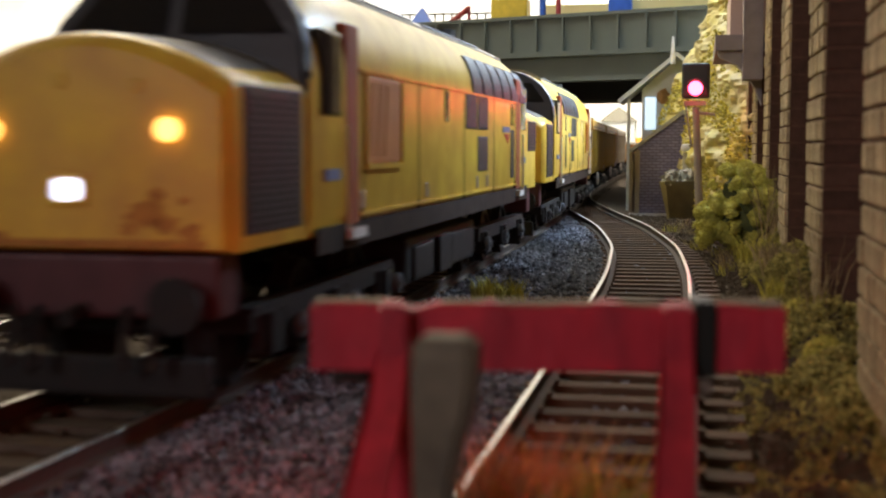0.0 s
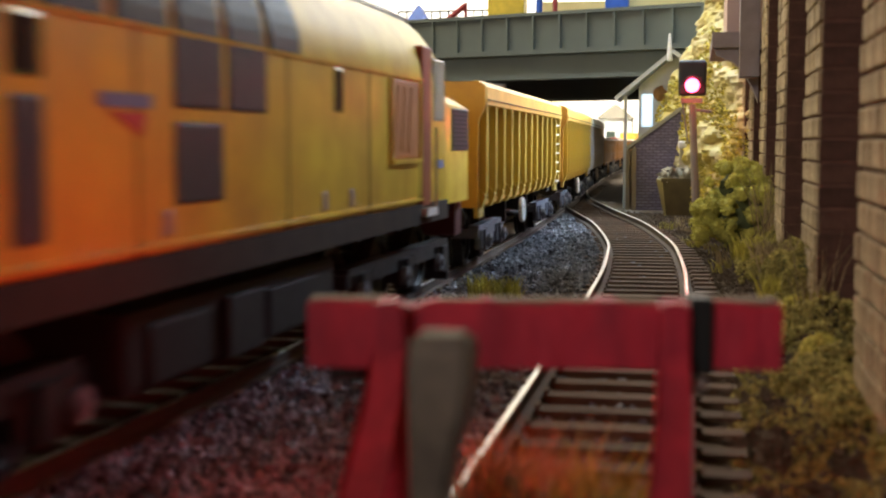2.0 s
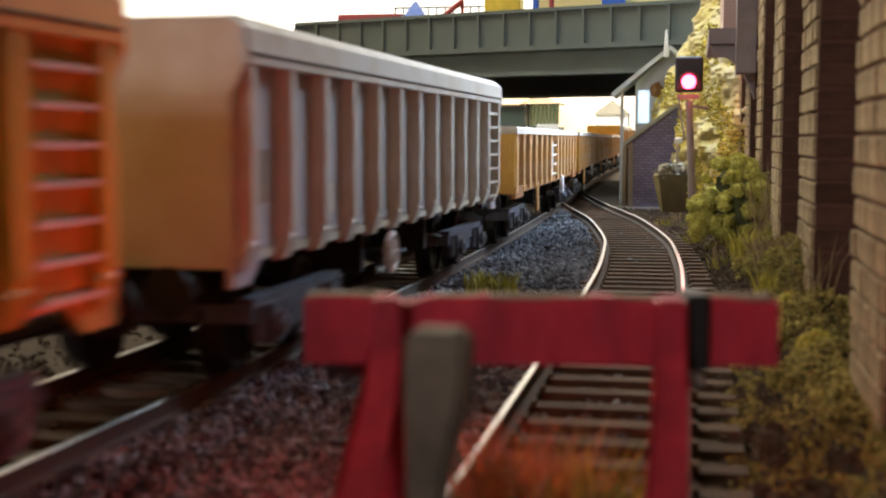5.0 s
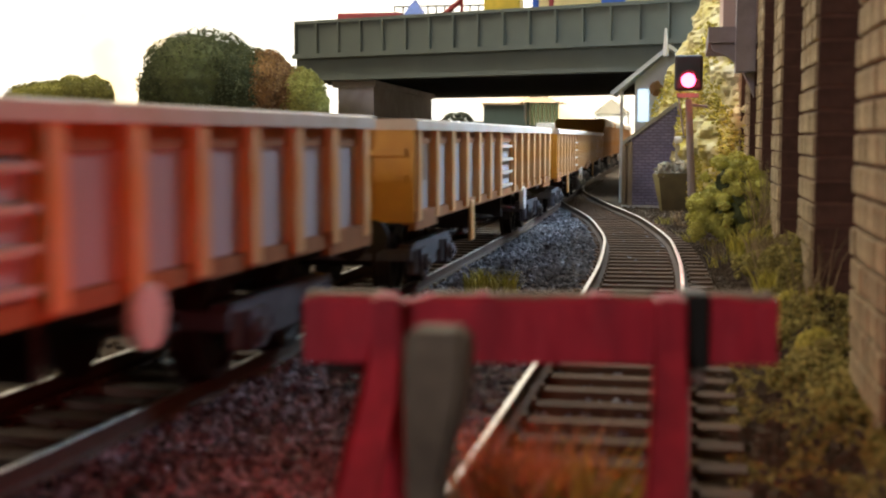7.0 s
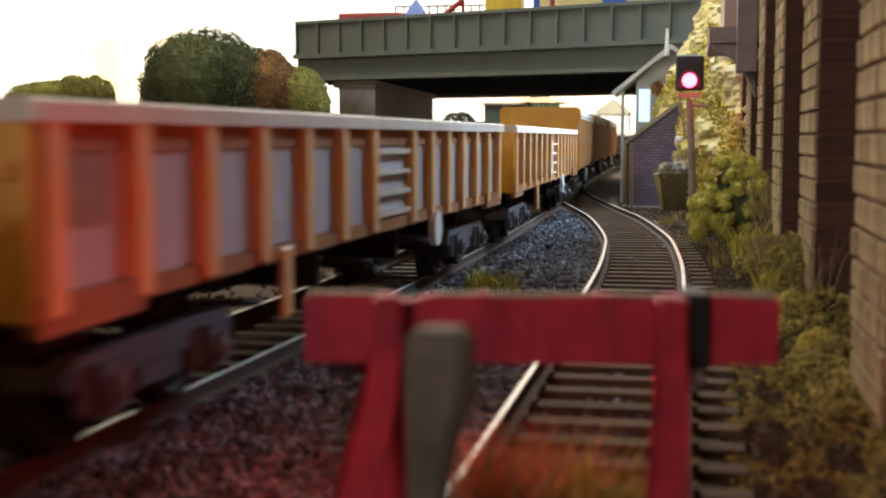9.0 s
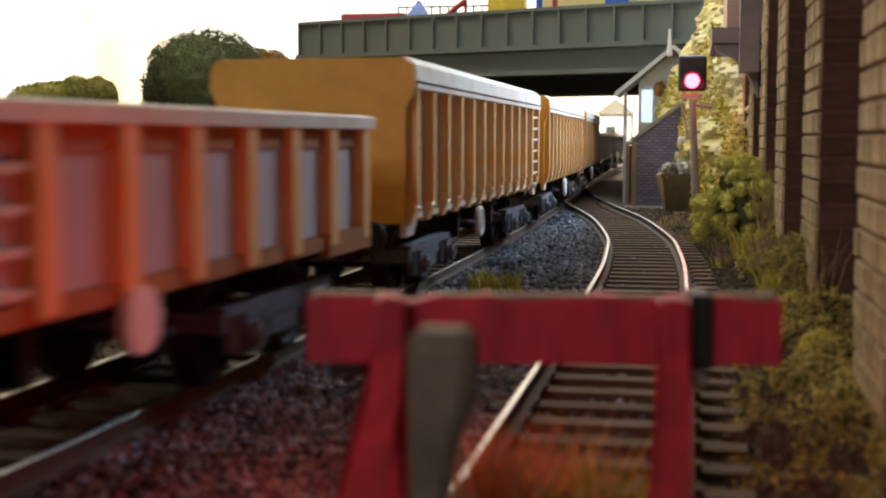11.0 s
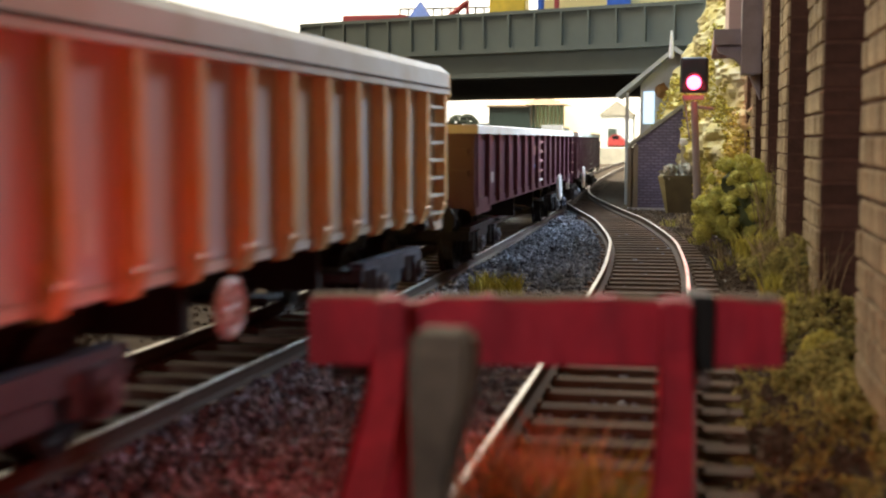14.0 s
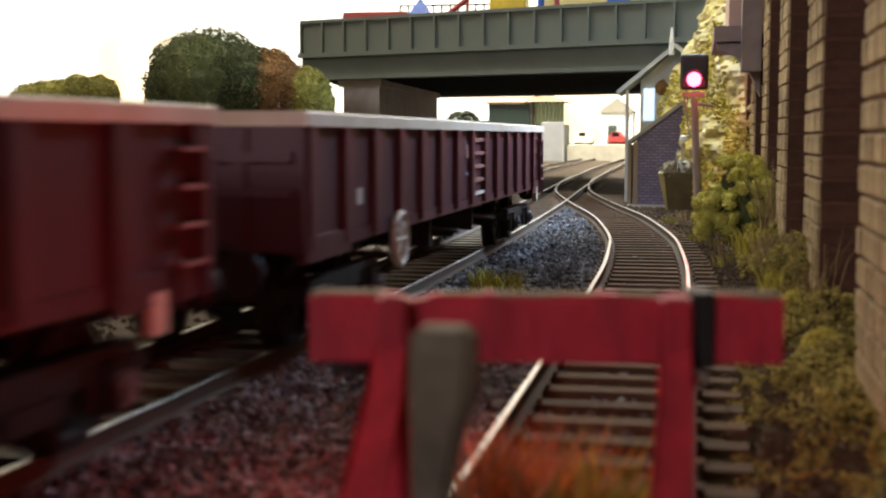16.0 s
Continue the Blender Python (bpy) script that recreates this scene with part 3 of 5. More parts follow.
            ring = [(px0 + pr * rgs.uniform(0.6, 1.4) * 1.3 * math.cos(q), pz0 + pr * rgs.uniform(0.55, 1.4) * math.sin(q)) for q in np.linspace(0, math.tau, 19)[:-1]]
            prism(rs, [[(px, yy, pz) for px, pz in ring] for yy in (s * 117.8, s * 118.26)])
            part("rust_stain", rs, STAIN, n_ob, "rusty worn patch on the nose")
        part("kick_plate", block(-13.8, 13.8, *sorted((s * 117.8, s * 118.3)), 17.05, 17.9, 0.1, 1), STAIN, n_ob, "rust-grimed lower nose edge")
        for x in (-8, -5, 5, 8):
            part("brake_pipe", rods(((x, s * 118.4, 11), (x, s * 119.4, 4.5), 0.55, 8)), DARK, root)
        part("coupling_hook", rods(((0, s * 118, 10.5), (0, s * 122, 10), 0.9, 8)), DARK, root)
        part("snow_plough", block(-13, 13, min(s * 114, s * 116), max(s * 114, s * 116), 1.2, 5.4, 0.4), DARK, root)
    # roof panels
    rf = bmesh.new()
    prism(rf, [[(x, y, z + 0.35) for x, y, z in body_ring(y, 17.7, 13, 37.5, 51)[6:-6]] + [(x, y, z - 0.6) for x, y, z in body_ring(y, 17.7, 13, 37.5, 51)[6:-6][::-1]] for y in (-84, 84)])
    part("roof", rf, ROOF_GREY, root, "grey weathered roof", smooth=True)
    for k in range(6):
        y = (14 if first else -64) + k * 12.6
        for sx in (-1, 1):
            g = bmesh.new()
            arc = [(17.7 * math.cos(q) ** 0.8, 37.5 + 13.5 * math.sin(q)) for q in [math.pi / 2 * i / 14 for i in range(0, 6)]]
            prism(g, [[(sx * (px + 0.3), yy, pz + 0.12) for px, pz in arc] + [(sx * (px - 0.5), yy, pz - 0.3) for px, pz in arc[::-1]] for yy in (y, y + 10.2)])
            part("roof_grille", g, BLACK_GRILLE, root, "dark cantrail grille")
    for sx in (-1, 1):
        for q, y0, y1 in ((1.02, -62, -8), (1.02, 0, 60), (1.28, -62, 60)):
            px, pz = 17.7 * math.cos(q) ** 0.8, 37.5 + 13.5 * math.sin(q)
            part("roof_seam", rods(((sx * px, y0, pz + 0.35), (sx * px, y1, pz + 0.35), 0.32, 6)), BLACK_GRILLE, root, "sooty roof seam")
    part("exhaust_fan", rods(((0, 42, 50.6), (0, 42, 51.9), 9, 20)), DARK, root)
    for sx in (-1, 1):
        xs = sx * 17.72
        a, b = sorted((xs - sx * 0.3, xs + sx * 0.14))
        wins = [(-56, -51, 20, 31, BLACK_GRILLE, "body_grille"), (-56, -51, 32.2, 37, WINDOW_DARK, "side_window"),
                (-27, -15, 30.6, 37.4, BLACK_GRILLE, "body_grille"), (-13.5, -2, 30.6, 37.4, BLACK_GRILLE, "body_grille"), (-27, -15, 21.8, 29.4, BLACK_GRILLE, "body_grille"),
                (23.5, 27.2, 31.3, 37.0, WINDOW_DARK, "side_window"), (52, 70, 25, 36.9, LOUVRE, "louvre_panel")] if not first else \
               [(-69, -48, 25, 36.9, LOUVRE, "louvre_panel"), (-13.5, -10, 31.6, 37.0, WINDOW_DARK, "side_window"),
                (7, 18.6, 30.6, 37.4, BLACK_GRILLE, "body_grille"), (20, 32, 30.6, 37.4, BLACK_GRILLE, "body_grille"), (20, 32, 22.3, 29.3, BLACK_GRILLE, "body_grille"),
                (64, 69, 20, 31, BLACK_GRILLE, "body_grille"), (64, 69, 32, 37, WINDOW_DARK, "side_window")]
        for y0, y1, z0, z1, m, nm in wins:
            ob = part(nm, block(a, b, y0, y1, z0, z1, 0.35), m, root)
            if nm == "louvre_panel":
                fr = blocks((*sorted((xs, xs + sx * 0.4)), y0 - 0.6, y0, z0, z1), (*sorted((xs, xs + sx * 0.4)), y1, y1 + 0.6, z0, z1), (*sorted((xs, xs + sx * 0.6)), y0 - 0.6, y1 + 0.6, z0 - 0.7, z0))
                part("panel_frame", fr, YELLOW, ob)
                for q in range(3):
                    bar = bmesh.new()
                    prism(bar, [[(xx, y0 + 1.5 + q * 4.2, z0 + 1), (xx, y0 + 2.1 + q * 4.2, z0 + 1), (xx, y0 + 4.1 + q * 4.2, z1 - 1), (xx, y0 + 3.5 + q * 4.2, z1 - 1)] for xx in (xs, xs + sx * 0.3)])
                    part("louvre_bar", bar, LOUVRE, ob)
        yl = 52 if first else -42
        part("maker_stripe", block(a, b, yl, yl + 10, 30.4, 31.6), LOGO_BLUE, root, "blue-grey printed bar")
        st = bmesh.new()
        prism(st, [[(xs - sx * 0.3, yl + 2, 30), (xs - sx * 0.3, yl + 9, 30), (xs - sx * 0.3, yl + 8, 28)], [(xs + sx * 0.15, yl + 2, 30), (xs + sx * 0.15, yl + 9, 30), (xs + sx * 0.15, yl + 8, 28)]])
        part("printed_mark", st, LOGO_RED, root, "small red printed shape")
        part("body_stripe", block(*sorted((xs - sx * 0.3, xs + sx * 0.1)), -92, 92, 14.4, 17.6), SOLE, root, "dark sooty sole band")
        for y in (-70.5, -35, 5, 40, 70.5):
            part("panel_seam", blocks((*sorted((xs - sx * 0.2, xs + sx * 0.05)), y, y + 0.22, 17, 37.2)), SOLE, root)
        part("cantrail_strip", blocks((*sorted((xs - sx * 0.2, xs + sx * 0.22)), -72, 72, 37.2, 37.6)), YELLOW, root)
        part("lower_strip", blocks((*sorted((xs - sx * 0.2, xs + sx * 0.3)), -72, 72, 18.2, 18.6)), YELLOW, root)
        for y in (-72, -30, 18, 30):
            part("hatch", block(*sorted((xs - sx * 0.3, xs + sx * 0.12)), y, y + 2.4, 19, 21.5, 0.2, 1), DIRT_HATCH, root)
    for s in (-1, 1):
        bogie(root, s * 68, (-25, 0, 25), 6.4, DARK, 14.6)
    short = 0.925
    for ob in root.children_recursive:
        if ob.name.split(".")[0] not in ("bogie", "wheel", "axle"):
            for v in ob.data.vertices:
                v.co.y *= short
    part("fuel_tank", block(-15, 15, -30, 30, 4.5, 12.5, 1.2), DARK, root)
    for y0, y1 in ((-26, -12), (4, 22)):
        part("tank_panel", block(-15.6, 15.6, y0, y1, 5.2, 11, 0.4), DARK, root)
    for sx in (-1, 1):
        part("battery_box", block(*sorted((sx * 15.4, sx * 16.2)), -9, 1, 5, 11.5, 0.3), DARK, root)
    return root


LOUVRE = mat("orange_red_louvre", (0.52, 0.19, 0.03), 0.6, second=(0.36, 0.12, 0.025), scale=260, amount=0.6)
SLEEPER_DARK = mat("oily_dark_sleeper", (0.21, 0.17, 0.125), 0.8, second=(0.07, 0.055, 0.04), scale=420, amount=0.8, bump=0.4, piece=0.3, stretch=(0.3, 2, 1), spec=0.15)
MAROON_WORN = mat("chalky_worn_maroon", (0.34, 0.17, 0.16), 0.65, second=(0.2, 0.07, 0.07), scale=300, amount=0.7)
DIRT_HATCH = mat("oily_hatch", (0.24, 0.16, 0.12), 0.6, second=(0.40, 0.28, 0.20), scale=500, amount=0.8)


def make_wagon(name, label, half, top, ribs, panel_m, rib_m, cap_m, end_m, high, brake, wheel_at):
    """A bogie box wagon: hollow body, ribs, top rail, end ladders, bogies, brake wheel."""
    root = empty(name, label=label, category="wagon", group="train of locomotives and wagons")
    w = 17.0
    zb = 15.3
    cap = 5.0 if high else 1.8
    strip_m = STRIP_BROWN if brake != "white" else MAROON
    for sx in (-1, 1):
        part("side_panel", block(*sorted((sx * (w - 3.0), sx * (w - (0.9 if brake == "white" else 1.8 if high else 1.3)))), -half + 0.6, half - 0.6, zb, top - cap * 0.6), panel_m, root)
    part("floor", block(-w + 3.0, w - 3.0, -half + 1.2, half - 1.2, zb - 0.6, zb + 0.8), DARK, root)
    for e in (-1, 1):
        eb = bmesh.new()
        if high:
            prism(eb, [[(-w + 1.5, y, zb - 1.5), (w - 1.5, y, zb - 1.5), (w - 1.5, y, top - cap - 3.4), (w + 0.1, y, top - cap - 0.1), (w + 0.1, y, top - cap), (w - 0.1, y, top - 1.4), (w - 1.7, y, top - 0.2), (-w + 1.7, y, top - 0.2), (-w + 0.1, y, top - 1.4), (-w - 0.1, y, top - cap), (-w - 0.1, y, top - cap - 0.1), (-w + 1.5, y, top - cap - 3.4)] for y in (e * (half - 1.1), e * (half + 0.3))])
        else:
            bx(eb, -w + 0.4, w - 0.4, *sorted((e * (half - 1.1), e * half)), zb - 1.5, top - 0.4)
        part("end_panel", eb, end_m, root)
        er = bmesh.new()
        for z in ((zb + 5, top - 6) if not high else (zb + 8, top - cap - 3.6)):
            bx(er, -w + 1.6, w - 1.6, *sorted((e * half, e * (half + (0.45 if high else 0.8)))), z, z + (0.4 if high else 1.2))
        for x in (-9, 9):
            if not high:
                bx(er, x - 0.7, x + 0.7, *sorted((e * half, e * (half + 0.7))), zb, top - 2)
        part("end_rib", er, end_m, root)
        for sx in (-1, 1):
            bb = rods(((sx * 11.4, e * half, 12), (sx * 11.4, e * (half + 7.0), 12), 1.1, 10), ((sx * 11.4, e * (half + 6.6), 12), (sx * 11.4, e * (half + 7.2), 12), 2.7, 14))
            part("buffer", bb, DARK, root, "black round buffer")
        part("coupling", rods(((0, e * half, 9), (0, e * (half + 12.4), 9), 1.0, 8)), DARK, root)
    capb = bmesh.new()
    for sx in (-1, 1):
        if high:
            prism(capb, [[(sx * (w - 2.4), y, top - cap), (sx * (w + 0.25), y, top - cap), (sx * (w + 0.25), y, top - cap + 0.9), (sx * (w + 0.05), y, top - 1.3), (sx * (w - 1.5), y, top), (sx * (w - 2.6), y, top)] for y in (-half + 1.2, half - 1.2)])
        else:
            prism(capb, [[(sx * (w - 2.6), y, top - cap), (sx * (w + 0.3), y, top - cap), (sx * (w + 0.3), y, top - 0.3), (sx * (w - 0.3), y, top), (sx * (w - 2.6), y, top)] for y in (-half - 0.2, half + 0.2)])
    for e in (-1, 1):
        if not high:
            bx(capb, -w + 1.5, w - 1.5, *sorted((e * (half - 1.4), e * (half + 0.25))), top - cap, top - 0.02)
    part("top_rail", capb, cap_m, root)
    for sx in (-1, 1):
        if high:
            # thin groove bar along the foot of the hood
            part("hood_seam", blocks((*sorted((sx * (w - 0.4), sx * (w + 0.4))), -half + 1.4, half - 1.4, top - cap + 0.9, top - cap + 1.15)), SOLE, root)
        else:
            part("upper_strip", blocks((*sorted((sx * (w - 2.4), sx * (w - 0.95))), -half + 0.8, half - 0.8, top - cap - 2.3, top - cap)), strip_m, root, "orange-brown strip under the top rail")
            if brake != "white":
                part("brake_lever", block(*sorted((sx * (w - 0.9), sx * (w - 0.1))), -46.6, -43.4, 6.6, zb - 0.4, 0.3, 1), rib_m, root, "worn hanging brake lever")
    # ribs, each its own mesh on shared data
    ys = [-half + 3 + (2 * half - 6) * k / (ribs - 1) for k in range(ribs)]
    if brake == "solid":
        # the step bay is wider than the others
        ys = [-half + 3 + (half - 10) * k / 6 for k in range(7)] + [17 + (half - 20) * k / 6 for k in range(7)]
    for sx in (-1, 1):
        rb = bmesh.new()
        if high:
            prism(rb, [[(sx * (w - 2.3), y, z) for y in (-1.15, 1.15)] + [(sx * (w + d), y, z) for y in (0.85, -0.85)] for z, d in ((zb - 0.2, -0.9), (zb + 1.8, 0.0), (top - cap, 0.0))])
        else:
            prism(rb, [[(sx * (w - 2.3), y, z) for y in (-1.75, 1.75)] + [(sx * (w + d), y, z) for y in (1.35, -1.35)] for z, d in ((zb - 1.3, 0.05), (zb + 3.4, 0.05), (top - cap, 0.05))])
        if high:
            prism(rb, [[(sx * (w - 2.3), y, zb - 1.9), (sx * (w - 1.1), y, zb - 1.7), (sx * (w - 0.1), y, zb + 0.9), (sx * (w - 2.3), y, zb + 3.4)] for y in (-1.7, 1.3)])
        rme = finish("rib", rb, rib_m)
        for y in ys:
            ob = new("rib", rme)
            ob.parent = root
            ob.location = (0, y * MM, 0)
    # sole bars; on low yellow wagons the browner tone includes their shading
    sole_m = cap_m if high else STRIP_BROWN if brake == "solid" else rib_m
    for sx in (-1, 1):
        part("sole_bar", blocks((*sorted((sx * (w - 2.4), sx * (w - (1.5 if high else 0.7)))), -half + 0.5, half - 0.5, zb - (1.2 if high else 1.9), zb - 0.1)), sole_m, root)
        if not high:
            for e in (-1, 1):
                part("side_skirt", blocks((*sorted((sx * (w - 1.4), sx * (w - 0.2))), *sorted((e * (half - 0.5), e * (half * 0.82))), zb - 2.8, zb + 0.2)), sole_m, root)
        else:
            for e in (-1, 1):
                sk = bmesh.new()
                prism(sk, [[(xx, e * (half - 0.2), zb - 3.6), (xx, e * (half - 5.0), zb - 3.6), (xx, e * (half - 9.0), zb - 0.2), (xx, e * (half - 0.2), zb - 0.2)] for xx in (sx * (w - 2.4), sx * (w - 1.4))])
                part("end_skirt", sk, panel_m, root, "dropped skirt at the wagon's corner")
            # sloping foot along the bottom of the side
            ft = bmesh.new()
            prism(ft, [[(sx * (w - 2.4), y, zb + 0.2), (sx * (w - 1.7), y, zb + 0.2), (sx * (w - 2.05), y, zb + 4.2), (sx * (w - 2.4), y, zb + 4.2)] for y in (-half + 0.6, half - 0.6)])
            part("side_foot", ft, panel_m, root)
        for y in (-half * 0.5, 0, half * 0.4):
            part("brake_gear", rods(((sx * 9, y - 6, 9.5), (sx * 12.5, y + 6, 8.2), 0.6, 6)), DARK, root)
    for sx in (-1, 1):
        runs = [(half - 8.4, 5.2, 7, (top - 7 - zb) / 6)] if high else [(7.4, 6.3, 5, 2.7) if brake == "white" else (5.2, 9.4, 4, 3.1)]
        if brake == "white":
            runs.append((half - 6.0, 2.6, 4, 3.5))
        for y, wdt, count, gap in runs:
            step_m = CAP_PALE if high else MAROON_WORN if brake == "white" else cap_m
            stile_m = rib_m
            stile = bmesh.new()
            low_x, foot = (w + 0.2 if wdt < 3 else w - 0.75), (zb - 3.4 if wdt < 3 else zb - 0.3)
            rod(stile, (sx * low_x, y - wdt, foot), (sx * low_x, y - wdt, top - 4), 0.3, 6)
            lad = part("ladder", stile, stile_m, root, "worn access ladder")
            part("stile", rods(((sx * low_x, y + wdt, foot), (sx * low_x, y + wdt, top - 4), 0.3, 6)), stile_m, lad)
            rung = finish("rung", blocks((*sorted((sx * (w - 1.4), sx * (low_x + 0.5))), y - wdt, y + wdt, zb - (0.6 if high else -0.4), zb - (0.1 if high else -0.8 if wdt < 3 else -1.1))), step_m)
            low_rung = rung
            if brake == "white" and wdt > 3:
                low_rung = rung.copy()
                low_rung.materials[0] = WHITE_PAINT
            for k in range(count):
                ob = new("rung", rung if k else low_rung)
                ob.parent = lad
                ob.location = (0, 0, k * gap * MM)
    for sx in (-1, 1):
        yb = wheel_at
        zw, rw = (10.4, 2.7) if high else ((12.0, 3.9) if brake == "white" else (11.8, 3.0))
        bwheel = bmesh.new()
        if brake == "solid":
            rod(bwheel, (sx * (w - 0.4), yb, zw), (sx * (w + 0.7), yb, zw), rw, 20)
        else:
            seg = 22
            for k in range(seg):
                a0, a1 = k * math.tau / seg, (k + 1) * math.tau / seg
                rod(bwheel, (sx * w, yb + rw * math.cos(a0), zw + rw * math.sin(a0)), (sx * w, yb + rw * math.cos(a1), zw + rw * math.sin(a1)), 0.6, 6)
            for k in range(4):
                a0 = k * math.pi / 4
                rod(bwheel, (sx * w, yb - rw * math.cos(a0), zw - rw * math.sin(a0)), (sx * w, yb + rw * math.cos(a0), zw + rw * math.sin(a0)), 0.4, 6)
        part("brake_wheel", bwheel, WHITE_PAINT, root, "white handbrake wheel")
        xd = sorted((sx * (w - 2.15), sx * (w - (0.75 if brake == "white" else 1.65 if high else 1.15))))
        if brake == "white":
            part("data_panel", block(*xd, -82.6, -80.6, zb + 3.0, zb + 5.2), WHITE_PAINT, root, "small white printed mark")
            part("stencil", block(*xd, -4.6, -0.6, zb + 8.0, zb + 10.6), MAROON_WORN, root, "worn stencilled patch")
            part("data_panel", block(*xd, -4.8, -0.4, zb + 4.6, zb + 5.3), LOGO_BLUE, root, "pale blue printed line")
            part("label_plate", block(*sorted((sx * (w - 1.2), sx * (w - 0.1))), 94.6, 97.0, 10.0, 13.8), CAP_PALE, root, "white label plate")
        else:
            part("data_panel", block(*xd, -47.4, -44.2, zb + 2.6, zb + 6.4), CAP_PALE if high else FAINT_PRINT, root, "small printed data panel")
            if not high:
                part("data_panel", block(*xd, -83.6, -79.2, zb + 2.2, zb + 6.6), CAP_PALE, root, "pale printed data panel")
            part("dark_panel", block(*xd, -half * 0.94, -half * 0.94 + 8, zb + 5, zb + 11), DIRT_HATCH, root, "dark stained patch")
    und = bmesh.new()
    bx(und, -3, 3, -half + 4, half - 4, 8.5, zb - 0.6)
    rod(und, (-6, -14, 7.5), (-6, 10, 7.5), 2.4, 12)
    rod(und, (-12, 4, 8), (12, 4, 8), 0.8, 8)
    for y in (-22, 20):
        bx(und, -13, 13, y - 0.8, y + 0.8, 7.5, zb - 0.6)
    part("underframe", und, DARK, root)
    for s in (-1, 1):
        bogie(root, s * (half - 27), (-11.5, 11.5), 6.0, BOGIE_GREY if brake != "white" else DARK, 14.0)
    return root


def make_load(wagon, half, top):
    """Heaped spoil inside a wagon."""
    rng = np.random.default_rng(9)
    spots = [(rng.uniform(-14, 14), rng.uniform(-half + 3, half - 3), top - 1.5 + rng.uniform(-1, 1.2), rng.uniform(1.5, 4)) for _ in range(500)]
    ob = scatter("spoil_load", spots, SOIL, rng)
    ob.parent = wagon
    del ob["kind"]


# ---- fixed scenery ----
def make_buffer_stop():
    root = empty("buffer_stop", (-9.2, 79, -3.2), "red-painted wooden buffer stop across the siding's end", "buffer stop")
    turn = 9.0
    root.rotation_euler[2] = radians(turn)
    beam = bmesh.new()
    n = 26
    rg = random.Random(3)
    rings = []
    for k in range(n + 1):
        x = -14.7 + 29.4 * k / n
        d = 0.16 * math.sin(k * 0.9) + rg.uniform(-0.16, 0.14)
        rings.append([(x, -1.2, 16.7), (x, 1.2, 16.7), (x, 1.2, 20.5 + d), (x, 0.9, 20.8 + d), (x, -0.9, 20.8 + d), (x, -1.2, 20.5 + d)])
    prism(beam, rings)
    part("beam", beam, STOP_RED, root, "red cross beam with chipped top edge")
    part("beam_top", blocks((-14.5, -9.6, -0.8, 0.9, 20.7, 21.0), (-6.5, 7, -0.8, 0.9, 20.72, 20.95), (9.8, 14.5, -0.8, 0.9, 20.7, 21.0)), STOP_TOP, root, "worn bare timber edge")
    for x in (-9.4, 8.0):
        leg = bmesh.new()
        prism(leg, [[(x - 1.3, -2.6, 0), (x + 1.3, -2.6, 0), (x + 1.3, 0, 0), (x - 1.3, 0, 0)], [(x - 0.9, -2.6, 20.9), (x + 0.9, -2.6, 20.9), (x + 0.9, -1.0, 21.2), (x - 0.9, -1.0, 21.2)]])
        bmesh.ops.bevel(leg, geom=leg.edges[:], offset=0.25 * MM, segments=2, affect="EDGES")
        part("post", leg, STOP_RED, root, "red upright post")
        stay = bmesh.new()
        prism(stay, [[(x - 4.6, -21, 0), (x - 1.6, -21, 0), (x - 1.4, -16.5, 0), (x - 4.2, -16.5, 0)], [(x - 0.9, -3.4, 16.4), (x + 0.9, -3.4, 16.4), (x + 0.9, -2.2, 18.4), (x - 0.9, -2.2, 18.4)]])
        part("raking_stay", stay, STOP_RED, root, "red raking stay")
    # lamp case, bracket and lens are added out of view as the red wash's source
    lamp = part("lamp_case", block(-14.2, -10.8, 5.2, 8.0, 14.6, 18.2, 0.4), BLACK_STEEL, root, "unseen black lamp case added behind the beam")
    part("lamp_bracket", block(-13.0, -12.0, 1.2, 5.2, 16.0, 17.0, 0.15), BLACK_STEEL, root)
    part("lamp_lens", rods(((-12.5, 8.0, 16.4), (-12.5, 8.7, 16.4), 1.2, 14)), LAMP_RED, lamp, "glowing red lens of the added lamp")
    part("strap", block(9.0, 10.4, -1.7, 1.5, 16.4, 21.2, 0.15), BLACK_STEEL, root, "black steel strap")
    bolt = bmesh.new()
    bmesh.ops.create_uvsphere(bolt, u_segments=10, v_segments=7, radius=0.55 * MM, matrix=Matrix.Translation((9.6 * MM, -2.0 * MM, 15.9 * MM)))
    part("bolt", bolt, SIGNAL_POST, root, "pale bolt head", True)
    return root


def make_post():
    bm = bmesh.new()
    prism(bm, [[(x * k + o, y * k, z) for x, y in ((-1, -1), (1, -1), (1, 1), (-1, 1))] for z, k, o in ((-3.5, 0.95, -0.2), (6, 0.9, -0.25), (10.5, 0.95, -0.2), (12.8, 1.15, 0.05), (15.0, 1.45, 0.35), (17.8, 1.52, 0.45), (18.4, 1.4, 0.4))])
    bmesh.ops.bevel(bm, geom=bm.edges[:], offset=0.35 * MM, segments=2, affect="EDGES")
    solo("timber_post", bm, POST_GREY, (-12.1, 59.5, 0), label="grey-brown weathered timber post before the buffer stop", category="post")


